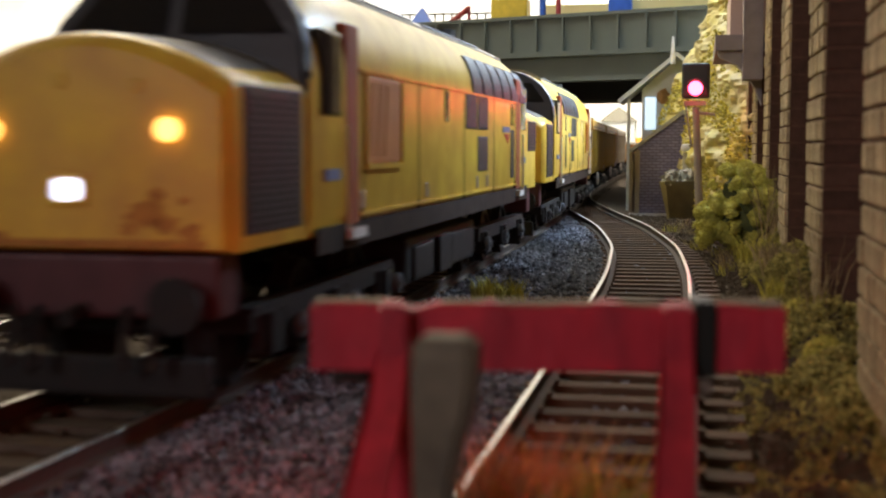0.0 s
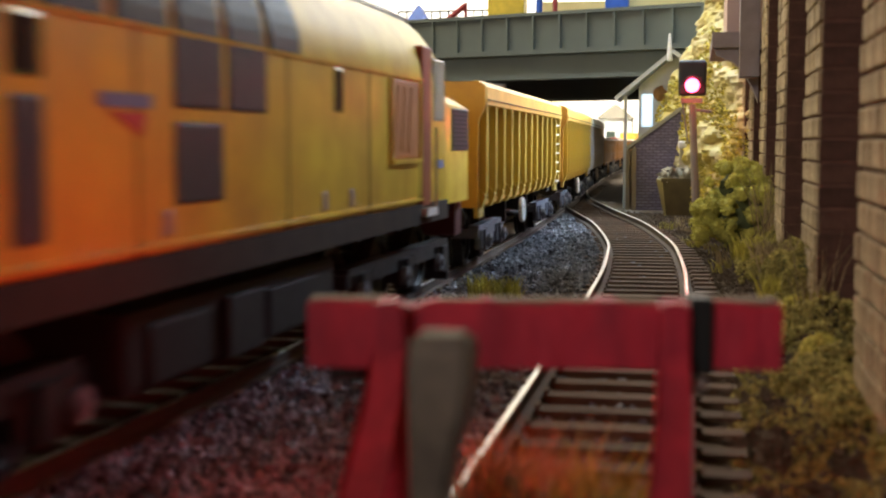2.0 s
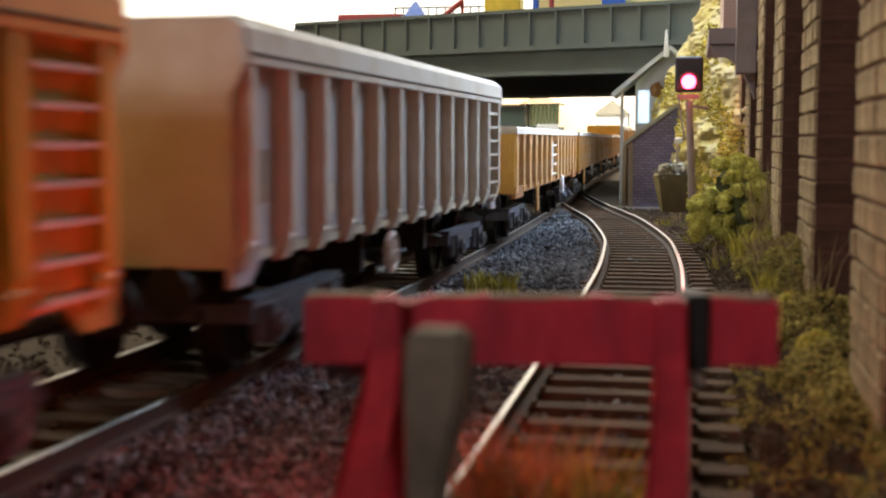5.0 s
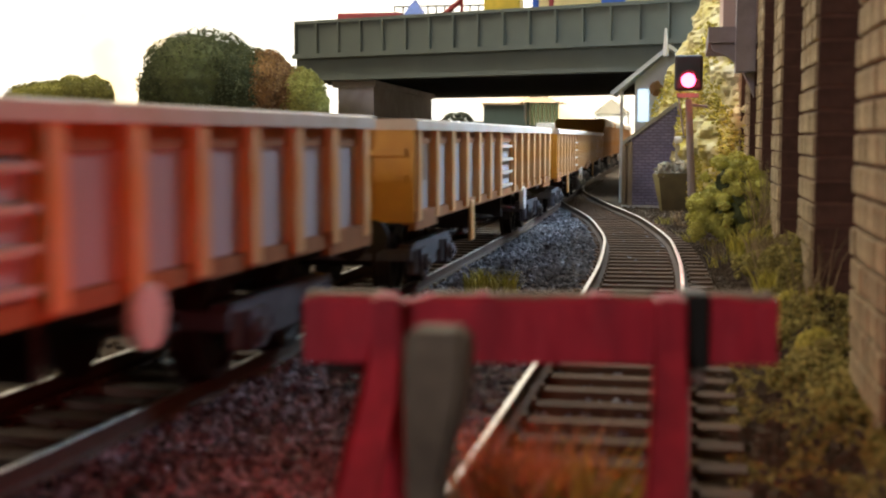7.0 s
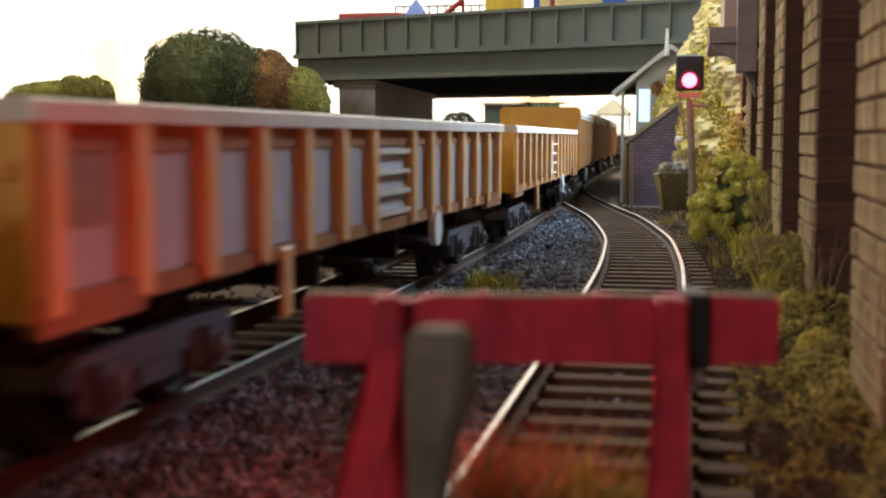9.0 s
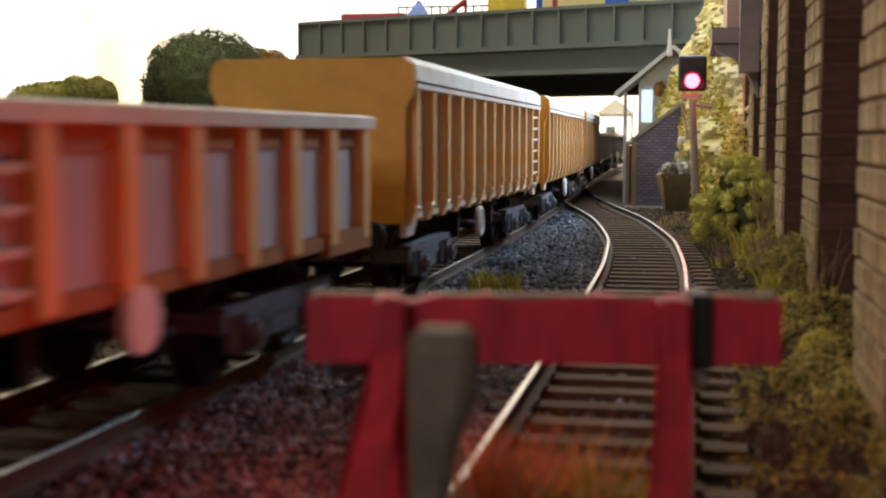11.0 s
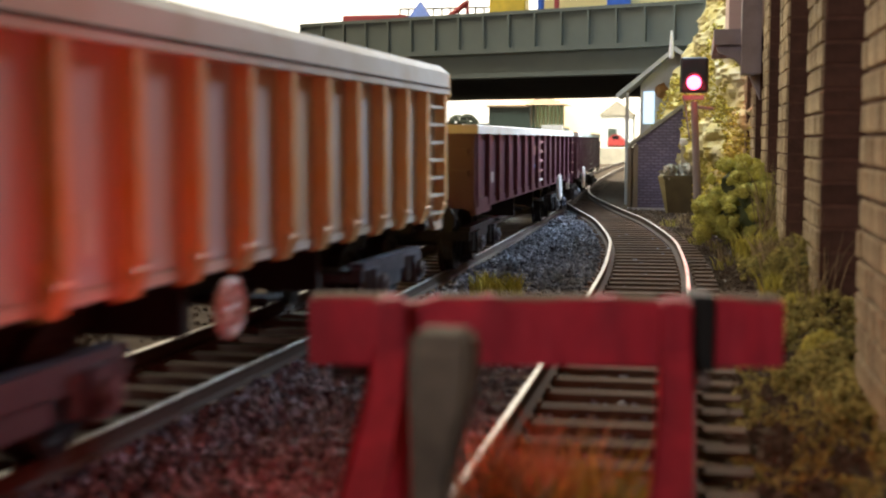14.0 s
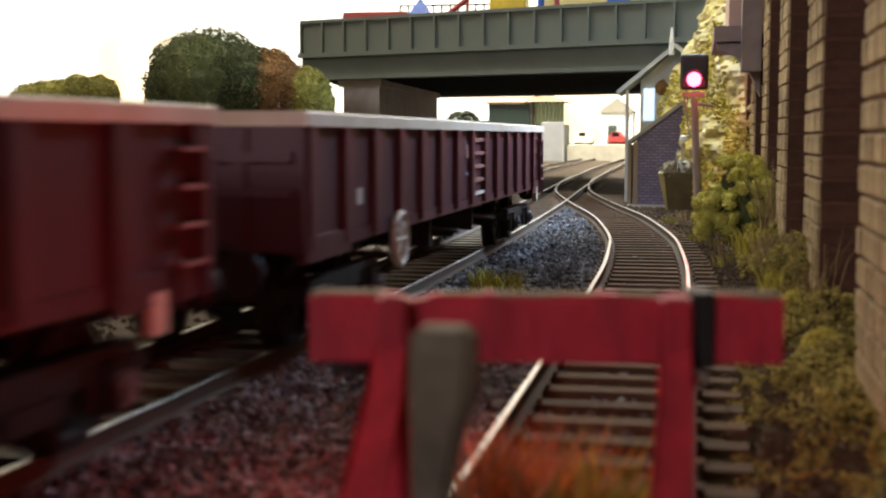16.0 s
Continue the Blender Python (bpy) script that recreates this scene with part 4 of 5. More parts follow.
def blades(bm, x, y, z, n, h, spread, rng, lean=0.5, w=0.22):
    for _ in range(n):
        a = rng.uniform(0, math.tau)
        r = spread * math.sqrt(rng.random())
        px, py = x + r * math.cos(a), y + r * math.sin(a)
        hh = h * rng.uniform(0.45, 1.1)
        tx, ty = px + lean * hh * rng.uniform(-1, 1), py + lean * hh * rng.uniform(-1, 1)
        b = rng.uniform(0, math.tau)
        dx, dy = w * math.cos(b), w * math.sin(b)
        mx, my = (px * 0.6 + tx * 0.4), (py * 0.6 + ty * 0.4)
        v = [bm.verts.new((c[0] * MM, c[1] * MM, c[2] * MM)) for c in ((px - dx, py - dy, z - 0.4), (px + dx, py + dy, z - 0.4), (mx + dx * 0.7, my + dy * 0.7, z + hh * 0.6), (mx - dx * 0.7, my - dy * 0.7, z + hh * 0.6), (tx, ty, z + hh))]
        bm.faces.new((v[0], v[1], v[2], v[3]))
        bm.faces.new((v[3], v[2], v[4]))


def tuft(x, y, n, h, spread, material, label, seed=1, lean=0.5, w=0.22):
    rng = random.Random(seed)
    bm = bmesh.new()
    z = ground_z(x, y)
    blades(bm, 0, 0, 0, n, h, spread, rng, lean, w)
    me = bpy.data.meshes.new("grass_tuft")
    bm.to_mesh(me)
    bm.free()
    me.materials.append(material)
    ob = new("grass_tuft", me)
    ob.location = (x * MM, y * MM, z * MM)
    return tagged(ob, label, "grass", kind="stuff")


def clumps(name, lumps, material, label, category, at=(0, 0, 0), count=900, size=(0.8, 2.0), seed=1, parent=None, kind=""):
    """Foam foliage: many small crumbs on the skin of overlapping lumps (x, y, z, rx, ry, rz)."""
    rng = np.random.default_rng(seed)
    spots = []
    tot = sum(l[3] * l[5] for l in lumps)
    for x, y, z, rx, ry, rz in lumps:
        for _ in range(int(count * rx * rz / tot)):
            d = rng.normal(size=3)
            d /= np.linalg.norm(d)
            k = rng.uniform(0.86, 1.05) + 0.16 * noise.noise(Vector(d * 2.5) + Vector((x, y, z)))
            spots.append((x + d[0] * rx * k, y + d[1] * ry * k, z + d[2] * rz * k, rng.uniform(*size)))
    ob = scatter(name, spots, material, rng)
    del ob["kind"]
    ob.location = [c * MM for c in at]
    if parent:
        ob.parent = parent
        return ob
    # dark inner body keeps the gaps from showing through
    return tagged(ob, label, category, kind=kind)


def make_wall():
    """Long retaining wall with pilasters of pale blocks and dark recessed bays."""
    root = empty("wall_east", label="long retaining wall of pale blocks with dark recessed brick bays", kind="structure")
    core = blocks((27, 40, -400, 640, -4, 84))
    part("wall_core", core, MORTAR, root)
    first, pitch, width = 123.5, 73.0, 25.0
    course = 3.45
    pil = bmesh.new()
    for k in range(-4, 7):
        y = first + k * pitch
        bx(pil, 18.5, 27.2, y - 0.3, y + width - 0.3, -4, 84)
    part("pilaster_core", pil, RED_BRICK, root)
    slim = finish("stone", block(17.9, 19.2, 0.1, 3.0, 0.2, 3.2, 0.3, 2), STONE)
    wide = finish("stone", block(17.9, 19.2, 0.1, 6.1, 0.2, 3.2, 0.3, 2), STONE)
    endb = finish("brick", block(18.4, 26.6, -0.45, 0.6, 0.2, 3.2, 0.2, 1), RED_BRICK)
    rng = random.Random(8)
    far, ends = bmesh.new(), bmesh.new()
    for k in range(0, 6):
        y = first + k * pitch
        rows = 25
        for j in range(rows):
            z = -3 + j * course
            d = 0.0
            while d < 24.5:
                me = wide if rng.random() < 0.06 and d < 18 else slim
                w = 6.1 if me is wide else 3.0
                e = rng.uniform(-0.16, 0.16)
                if k < 2 and z < 56:
                    ob = new("stone", me)
                    ob.parent = root
                    ob.location = (e * MM, (y + d) * MM, z * MM)
                else:
                    bx(far, 17.9 + e, 19.2, y + d + 0.1, y + d + w, z + 0.2, z + 3.2)
                d += w + 0.12
            if k < 6:
                if k < 2:
                    ob = new("brick", endb)
                    ob.parent = root
                    ob.location = (rng.uniform(-0.1, 0.1) * MM, y * MM, z * MM)
                else:
                    bx(ends, 18.4, 26.6, y - 0.4, y + 0.4, z + 0.2, z + 3.2)
    tagged(part("far_stones", far, STONE, root), kind="stuff")
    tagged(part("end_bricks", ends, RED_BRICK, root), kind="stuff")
    bays = bmesh.new()
    for k in range(-1, 6):
        y = first + k * pitch + width
        for j in range(25):
            z = -3 + j * course
            off = 0 if j % 2 else -4
            for i in range(7):
                a = max(y, y + off + i * 8.0)
                b = min(y + pitch - width, y + off + i * 8.0 + 7.5)
                if b - a > 1:
                    bx(bays, 26.4 + rng.uniform(0, 0.15), 27.4, a, b, z + 0.2, z + 3.2)
    tagged(part("bay_bricks", bays, RED_BRICK, root, "red brick courses in the recessed bays, darkened for shade"), kind="stuff")


def make_signal():
    root = empty("colour_light_signal", (0.3, 497, -3), "grey-posted colour light signal showing a red aspect", "signal")
    part("post", rods(((1.0, 0, 0), (-1.2, 0, 45), 1.6, 14, 1.35)), SIGNAL_POST, root, smooth=True)
    head = block(-6.6, 4.0, -3.5, 1.5, 48.2, 61.6, 1.3, 3)
    part("head", head, SIGNAL_BLACK, root, "black square signal head")
    hood = bmesh.new()
    rings = []
    for y in (-3.4, -6.2):
        rings.append([(-1.4 + 3.6 * math.cos(a), y, 52.2 + 3.6 * math.sin(a)) for a in np.linspace(0, math.pi, 10)] + [(-1.4 + 3.25 * math.cos(a), y, 52.2 + 3.25 * math.sin(a)) for a in np.linspace(math.pi, 0, 10)])
    prism(hood, rings)
    part("hood", hood, SIGNAL_BLACK, root)
    part("lens", rods(((-1.4, -3.4, 52.0), (-1.4, -4.1, 52.0), 2.7, 20)), LAMP_RED, root, "glowing red lens", True)
    part("base_collar", blocks((-5.6, 2.6, -2, 2, 45.6, 47.2)), SIGNAL_POST, root)
    part("bracket", rods(((-1, 0, 43), (6, 0.5, 42.2), 0.6), ((-5, 0, 46), (-2.6, 0.6, 30), 0.35)), SIGNAL_POST, root)


def make_hut():
    root = empty("lineside_hut", (-16, 562, -3), "small blue-grey brick lineside hut with pale pitched roof", "hut")
    w = bmesh.new()
    prism(w, [[(-9.5, y, 0), (13, y, 0), (13, y, 33.5), (10, y, 44.0), (-9.5, y, 29.5)] for y in (0, 24)])
    part("wall", w, HUT_BRICK, root)
    cr = bmesh.new()
    for j in range(32):
        z = 0.6 + j * 1.32
        top_l = -9.3 + max(0, (z - 29)) * 1.33
        if top_l < 11:
            bx(cr, top_l, 12.8, -0.18, 0.1, z, z + 1.05)
    tagged(part("brickwork", cr, HUT_BRICK, root), kind="stuff")
    r = bmesh.new()
    prism(r, [[(-13.2, y, 28.6), (10, y, 46.0), (10, y, 44.2), (-12.6, y, 27.2)] for y in (-2.2, 26)])
    part("roof", r, HUT_ROOF, root, "pale weathered slate slope")
    r2 = bmesh.new()
    prism(r2, [[(10.02, y, 46.0), (16, y, 33.5), (15, y, 32.4), (10.02, y, 44.2)] for y in (-2.2, 26)])
    part("roof", r2, HUT_ROOF, root)
    part("corner_board", blocks((-10.6, -8.6, -0.6, 1.6, 0, 28.4), (-13.2, -11.6, 1, 3, 0, 27.2)), HUT_TRIM, root, "weathered timber corner boards")
    part("side_wall", block(-11.6, -9.6, 3, 24, 0, 27), HUT_TRIM, root)
    part("plinth", block(-13, 13.5, -1.2, 25, -0.6, 0.9), CONCRETE, root)


def make_skip():
    root = empty("rubbish_skip", (-5.9, 545, -3), "olive skip with pale end heaped with rubble", "skip")
    b = bmesh.new()
    prism(b, [[(-5.6, -6, 0), (6.5, -6, 0), (6.5, 8, 0), (-5.6, 8, 0)], [(-6.8, -7, 15), (7.0, -7, 15), (7.0, 9, 15), (-6.8, 9, 15)]])
    part("body", b, BIN_OLIVE, root)
    part("rim", blocks((-7.3, 7.4, -7.6, -6.6, 14, 15.6), (-7.3, 7.4, 8.6, 9.6, 14, 15.6)), BIN_OLIVE, root)
    e = bmesh.new()
    prism(e, [[(-6.0, -6.5, 0), (-5.2, -6.5, 0), (-5.2, 8, 0), (-6.0, 8, 0)], [(-9.4, -7.4, 15.3), (-6.9, -7.4, 15.3), (-6.9, 9, 15.3), (-9.4, 9, 15.3)]])
    part("end", e, BIN_EDGE, root, "pale worn skip end")
    rng = np.random.default_rng(2)
    ob = scatter("rubble_heap", [(rng.uniform(-7, 7), rng.uniform(-6, 7), 15 + rng.uniform(-1, 5) * (1 - abs(i % 7 - 3) / 6), rng.uniform(1.6, 3.4)) for i in range(80)], RUBBLE, rng, label="grey stones and sacks heaped in the skip", category="rubble")
    ob.location = root.location
    b2 = block(-6, 6, -4, 4, 0, 3.2, 1.2, 3)
    solo("white_bundle", b2, WHITE_PAINT, (-0.8, 552.5, 24.9), label="white bundled sheet on the rubble", category="bundle")
    solo("crate", block(-5.4, 5.4, -3, 3, 0, 11, 0.5), RUBBLE, (-0.8, 552.5, 13.8), label="grey crate under the white bundle", category="crate")


def make_bridge():
    root = empty("road_bridge", (10, 638, 0), "grey-green plate girder road bridge over the tracks", "bridge")
    root.rotation_euler[2] = radians(-21)
    part("parapet", blocks((-257, 60, 0, 5, 76, 94)), GIRDER, root)
    part("ledge", blocks((-257, 60, -4.5, 5.5, 73.6, 76.2)), GIRDER, root)
    part("girder", blocks((-257, 60, 0, 6, 62.8, 73.7)), GIRDER, root)
    part("flange", blocks((-257, 60, -3.5, 9, 60.6, 62.9)), GIRDER, root)
    part("coping", blocks((-257.5, 60, -1.5, 6.2, 93.8, 95.6)), GIRDER, root)
    st = finish("stiffener", block(-0.55, 0.55, -2.2, 0.2, 76.2, 93.8), GIRDER)
    for k in range(20):
        ob = new("stiffener", st)
        ob.parent = root
        ob.location = ((-256.4 + k * 15.6) * MM, 0, 0)
    # the deck runs back square to the tracks, askew to the parapet
    def back(x, d, z):
        return (x - 0.42 * d, 0.93 * d, z)
    dk = bmesh.new()
    prism(dk, [[back(-257, d, z), back(60, d, z), back(60, d, z2), back(-257, d, z2)] for d, z, z2 in ((7, 64.5, 93), (330, 64.5, 93))])
    part("deck", dk, SOFFIT, root, "deck and underside, coloured dark for shade")
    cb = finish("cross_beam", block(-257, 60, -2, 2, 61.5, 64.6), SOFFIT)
    for k in range(11):
        ob = new("cross_beam", cb)
        ob.parent = root
        ob.location = [c * MM for c in back(0, 26 + k * 29, 0)]
    fg = bmesh.new()
    prism(fg, [[back(-257, d, 60), back(60, d, 60), back(60, d, 97), back(-257, d, 97)] for d in (331, 337)])
    part("far_girder", fg, GIRDER, root)
    for x0, x1, d0, d1, z0, z1, nm in ((-231, -205, 16, 250, -4, 60.5, "pier"), (-234, -203, 12, 254, 57, 60.6, "bearing_shelf")):
        pr = bmesh.new()
        prism(pr, [[back(x0, d, z0), back(x1, d, z0), back(x1, d, z1), back(x0, d, z1)] for d in (d0, d1)])
        part(nm, pr, CONCRETE, root, "grey concrete pier")
    part("abutment", blocks((36, 60, 0, 60, -4, 60.7)), CONCRETE, root)


def make_bridge_clutter():
    def put(name, bm, m, x, y, z, label, cat):
        y -= (x + 110) * 0.38 + 8
        solo(name, bm, m, (x, y, z), label=label, category=cat)
    put("red_rail_car", block(-19, 19, -3, 3, 0, 6.5, 1), TOY_RED, -184, 706, 93, "low red block lying along the parapet", "block")
    cone = bmesh.new()
    prism(cone, [[(x * k, y * k, z) for x, y in ((-1, -1), (1, -1), (1, 1), (-1, 1))] for z, k in ((0, 8.5), (13.5, 0.6))])
    put("blue_tent", cone, TOY_BLUE, -157, 716, 93, "small bright blue pointed tent", "tent")
    fence = empty("railing", (-140, 738, 93), "thin dark post and rail fence on the bridge", "fence")
    pm = finish("fence_post", rods(((0, 0, 0), (0, 0, 11.5), 0.45, 6)), DARK)
    for k in range(14):
        ob = new("fence_post", pm)
        ob.parent = fence
        ob.location = ((-32 + k * 5) * MM, 0, 0)
    for z in (6, 11):
        part("fence_rail", rods(((-32, 0, z), (33, 0, z), 0.5, 6)), DARK, fence)
    put("red_slide", rods(((-9, 0, 1.2), (5, 0, 12), 1.5), ((5, 0, 0), (5, 0, 13), 0.9)), TOY_RED, -133, 716, 93, "red slanting toy slide", "slide")
    put("yellow_crate", block(-10, 10, -8, 8, 0, 15, 0.8), TOY_YELLOW, -103, 720, 93, "bright yellow box on the bridge deck", "box")
    put("blue_post", rods(((0, 0, 0), (0, 0, 22), 1.8)), TOY_BLUE, -84, 716, 93, "tall round blue upright post", "post")
    put("red_post", rods(((0, 0, 0), (0, 0, 22), 1.4)), TOY_RED, -75, 716, 93, "tall round red upright post", "post")
    put("pale_board", block(-22, 22, -1.5, 1.5, 0, 12, 0.6), PALE_BOARD, -62, 738, 93, "long pale yellow board on the bridge", "board")
    put("blue_crate", block(-6, 6, -6, 6, 0, 14, 0.8), TOY_BLUE, -41, 718, 93, "blue box on the bridge deck", "box")
    put("pale_board", block(-24, 24, -1.5, 1.5, 0, 12, 0.6), PALE_BOARD, -12, 738, 93, "long pale yellow board on the bridge", "board")


def make_station():
    root = empty("station_building", (-12, 604, -3), "pale canopy building with sloping grey roof beside the bridge", "building")
    r = bmesh.new()
    prism(r, [[(-25, y, 51.5), (2, y, 73.5), (2, y, 71.2), (-24, y, 50)] for y in (-4, 30)])
    part("roof", r, PALE_WALL, root, "pale sloping roof edge")
    r2 = bmesh.new()
    prism(r2, [[(2.05, y, 73.5), (14, y, 64), (13, y, 62.4), (2.05, y, 71.2)] for y in (-4, 30)])
    part("roof", r2, PALE_WALL, root)
    w = bmesh.new()
    prism(w, [[(-14, y, 0), (10, y, 0), (10, y, 65), (2, y, 71), (-14, y, 57)] for y in (6, 28)])
    part("wall", w, PALE_WALL, root)
    part("window", block(-12.5, -7.5, 5.0, 6.3, 38, 53, 0.3), glow("lit_window", (0.6, 0.8, 1.0), 1.6), root, "bright bluish lit window")
    part("canopy_post", blocks((-20.6, -19.1, 0, 1.5, 0, 52.5)), PALE_WALL, root, "pale canopy post")
    part("finial", rods(((0.2, -3.5, 68), (0.2, -3.5, 80.5), 1.4, 8, 0.5)), WHITE_PAINT, root, "white pointed finial")
    bk = bmesh.new()
    bmesh.ops.create_icosphere(bk, subdivisions=2, radius=3.6 * MM, matrix=Matrix.Translation((-4 * MM, 2 * MM, 53 * MM)))
    for v in bk.verts:
        v.co += v.normal * noise.noise(v.co * 900) * 0.0018
    part("flower_basket", bk, LEAF_RUST, root, "hanging basket of red flowers")


def make_cliff():
    """Rock face and bank rising beside the line up to the bridge."""
    bm = bmesh.new()
    nx, nz = 70, 84
    grid = []
    for j in range(nz + 1):
        z = -4 + 100 * j / nz
        row = []
        for i in range(nx + 1):
            k = i / nx
            left = -22 + max(0, z - 30) * 0.42
            x = left + (34 - left) * k
            y = 596 - 150 * k + 0.10 * max(0, z - 8)
            d = 5.0 * noise.noise(Vector((x * 0.07, z * 0.06, y * 0.03))) + 3.0 * noise.noise(Vector((x * 0.25, z * 0.2, 5))) + 2.0 * abs(noise.noise(Vector((x * 0.35, z * 0.45, 9)))) * 2 + 0.9 * noise.noise(Vector((x * 1.0, z * 1.0, 2)))
            row.append(bm.verts.new(((x + d * 0.7) * MM, (y + d) * MM, z * MM)))
        grid.append(row)
    for a, b in zip(grid, grid[1:]):
        for i in range(nx):
            bm.faces.new((a[i], a[i + 1], b[i + 1], b[i]))
    ext = bmesh.ops.extrude_face_region(bm, geom=bm.faces[:])
    bmesh.ops.translate(bm, vec=(40 * MM, 12 * MM, 0), verts=[v for v in ext["geom"] if isinstance(v, bmesh.types.BMVert)])
    solo("rock_face", bm, ROCK, smooth=True, label="yellow-grey lichened plaster rock face beside the wall", category="rock")


def make_jetty():
    root = empty("jettied_house", (0, 0, 0), "dark jettied house front with curved bracket over the wall", "house")
    part("wall", blocks((9.0, 26, 392, 440, 59.2, 74)), PINK_WALL, root, "pink-cream rendered upper wall")
    part("jetty", blocks((4.6, 18.4, 376, 440, 54.6, 59.0)), JETTY, root, "dark jetty beam")
    part("corner_post", blocks((12.2, 17.6, 370, 380, 46, 74)), JETTY, root)
    b2 = bmesh.new()
    prism(b2, [[(5.2, y, 54.5), (17.8, y, 54.5), (17.8, y, 39), (16.2, y, 43), (13.8, y, 47.4), (10.5, y, 50.6), (6.0, y, 52.4)] for y in (378, 383)])
    part("bracket", b2, JETTY, root, "curved timber bracket")


def make_bushes():
    # large foam bushes on the bank beyond the train
    for x, y, lab, lumps, m, n, seed in (
            (-255, 650, "large dark green foam bush on the bank", [(-4, 0, 20, 33, 22, 26), (-18, 2, 14, 21, 18, 21), (14, 0, 17, 24, 18, 23)], LEAF_DARK, 26000, 11),
            (-222, 652, "rust-brown foam bush beside the green one", [(0, 0, 16, 15, 14, 20), (11, 2, 11, 13, 12, 16)], LEAF_RUST, 12000, 12),
            (-203, 652, "olive-yellow foam bush at the bridge pier", [(0, 0, 10, 13, 10, 15), (7, 0, 6, 8, 9, 10)], LEAF_OLIVE, 9000, 13),
            (-352, 660, "small olive foam bush on the bank", [(0, 0, 11, 26, 12, 10), (14, 0, 13, 9, 10, 11), (27, 0, 12, 11, 10, 11)], LEAF_OLIVE, 9000, 14)):
        b = empty("bush", (x, y, 38), lab, "bush")
        clumps("crown", lumps, m, "", "", count=n, size=(0.3, 0.85), seed=seed, parent=b)
        part("core", core_bm([(a, c, d, e * 0.95, f * 0.95, g * 0.95) for a, c, d, e, f, g in lumps], 0.12), m, b)
    # olive foam bush at the foot of the wall
    b = empty("bush", (11.5, 352, -1), "olive green foam bush at the wall's foot", "bush")
    rg = random.Random(15)
    heads = []
    for cx, cy, cz, rx, ry, rz in [(0, 0, 6, 9.5, 10, 8), (4, -4, 14, 7.5, 8, 7), (0, 4, 17, 7, 7, 6.5), (7, -8, 8, 6, 8, 8), (-6, 2, 9, 5, 6, 6)]:
        for _ in range(27):
            d = Vector((rg.gauss(0, 1), rg.gauss(0, 1), rg.gauss(0, 1))).normalized()
            r, k = rg.uniform(1.1, 2.5), rg.uniform(0.8, 1.12)
            heads.append((cx + d.x * rx * k, cy + d.y * ry * k, cz + d.z * rz * k, r * rg.uniform(0.8, 1.3), r, r * rg.uniform(0.7, 1.1)))
    clumps("crown", heads, LEAF, "", "", count=15000, size=(0.2, 0.55), seed=15, parent=b)
    part("inner_clump", core_bm([(h[0], h[1], h[2], h[3] * 0.9, h[4] * 0.9, h[5] * 0.9) for h in heads], 0.5), LEAF, b)
    # dark core colours in the shade between the foam heads
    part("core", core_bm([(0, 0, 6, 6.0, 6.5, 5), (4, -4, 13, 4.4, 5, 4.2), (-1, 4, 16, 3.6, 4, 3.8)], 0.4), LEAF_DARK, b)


def make_scrub():
    rng = np.random.default_rng(21)
    spots = []
    for _ in range(9000):
        k = rng.random()
        z = rng.uniform(2, 95)
        left = -22 + max(0, z - 30) * 0.42
        x = left + (34 - left) * k
        y = 596 - 150 * k + 0.10 * max(0, z - 8)
        if noise.noise(Vector((x * 0.09, z * 0.07, 4))) < -0.02:
            continue
        spots.append((x, y - rng.uniform(0, 2.5), z, rng.uniform(0.3, 0.95)))
    scatter("rock_moss", spots, ROCK_MOSS, rng, label="yellow-green moss clinging to the rock face", category="moss")


def core_bm(lumps, rough=0.0):
    bm = bmesh.new()
    for x, y, z, rx, ry, rz in lumps:
        made = bmesh.ops.create_icosphere(bm, subdivisions=2, radius=MM, matrix=Matrix.Translation((x * MM, y * MM, z * MM)) @ Matrix.Diagonal((rx, ry, rz, 1)))
        if rough:
            for v in made["verts"]:
                v.co += (v.co - Vector((x, y, z)) * MM) * rough * noise.noise(v.co * 700)
    return bm


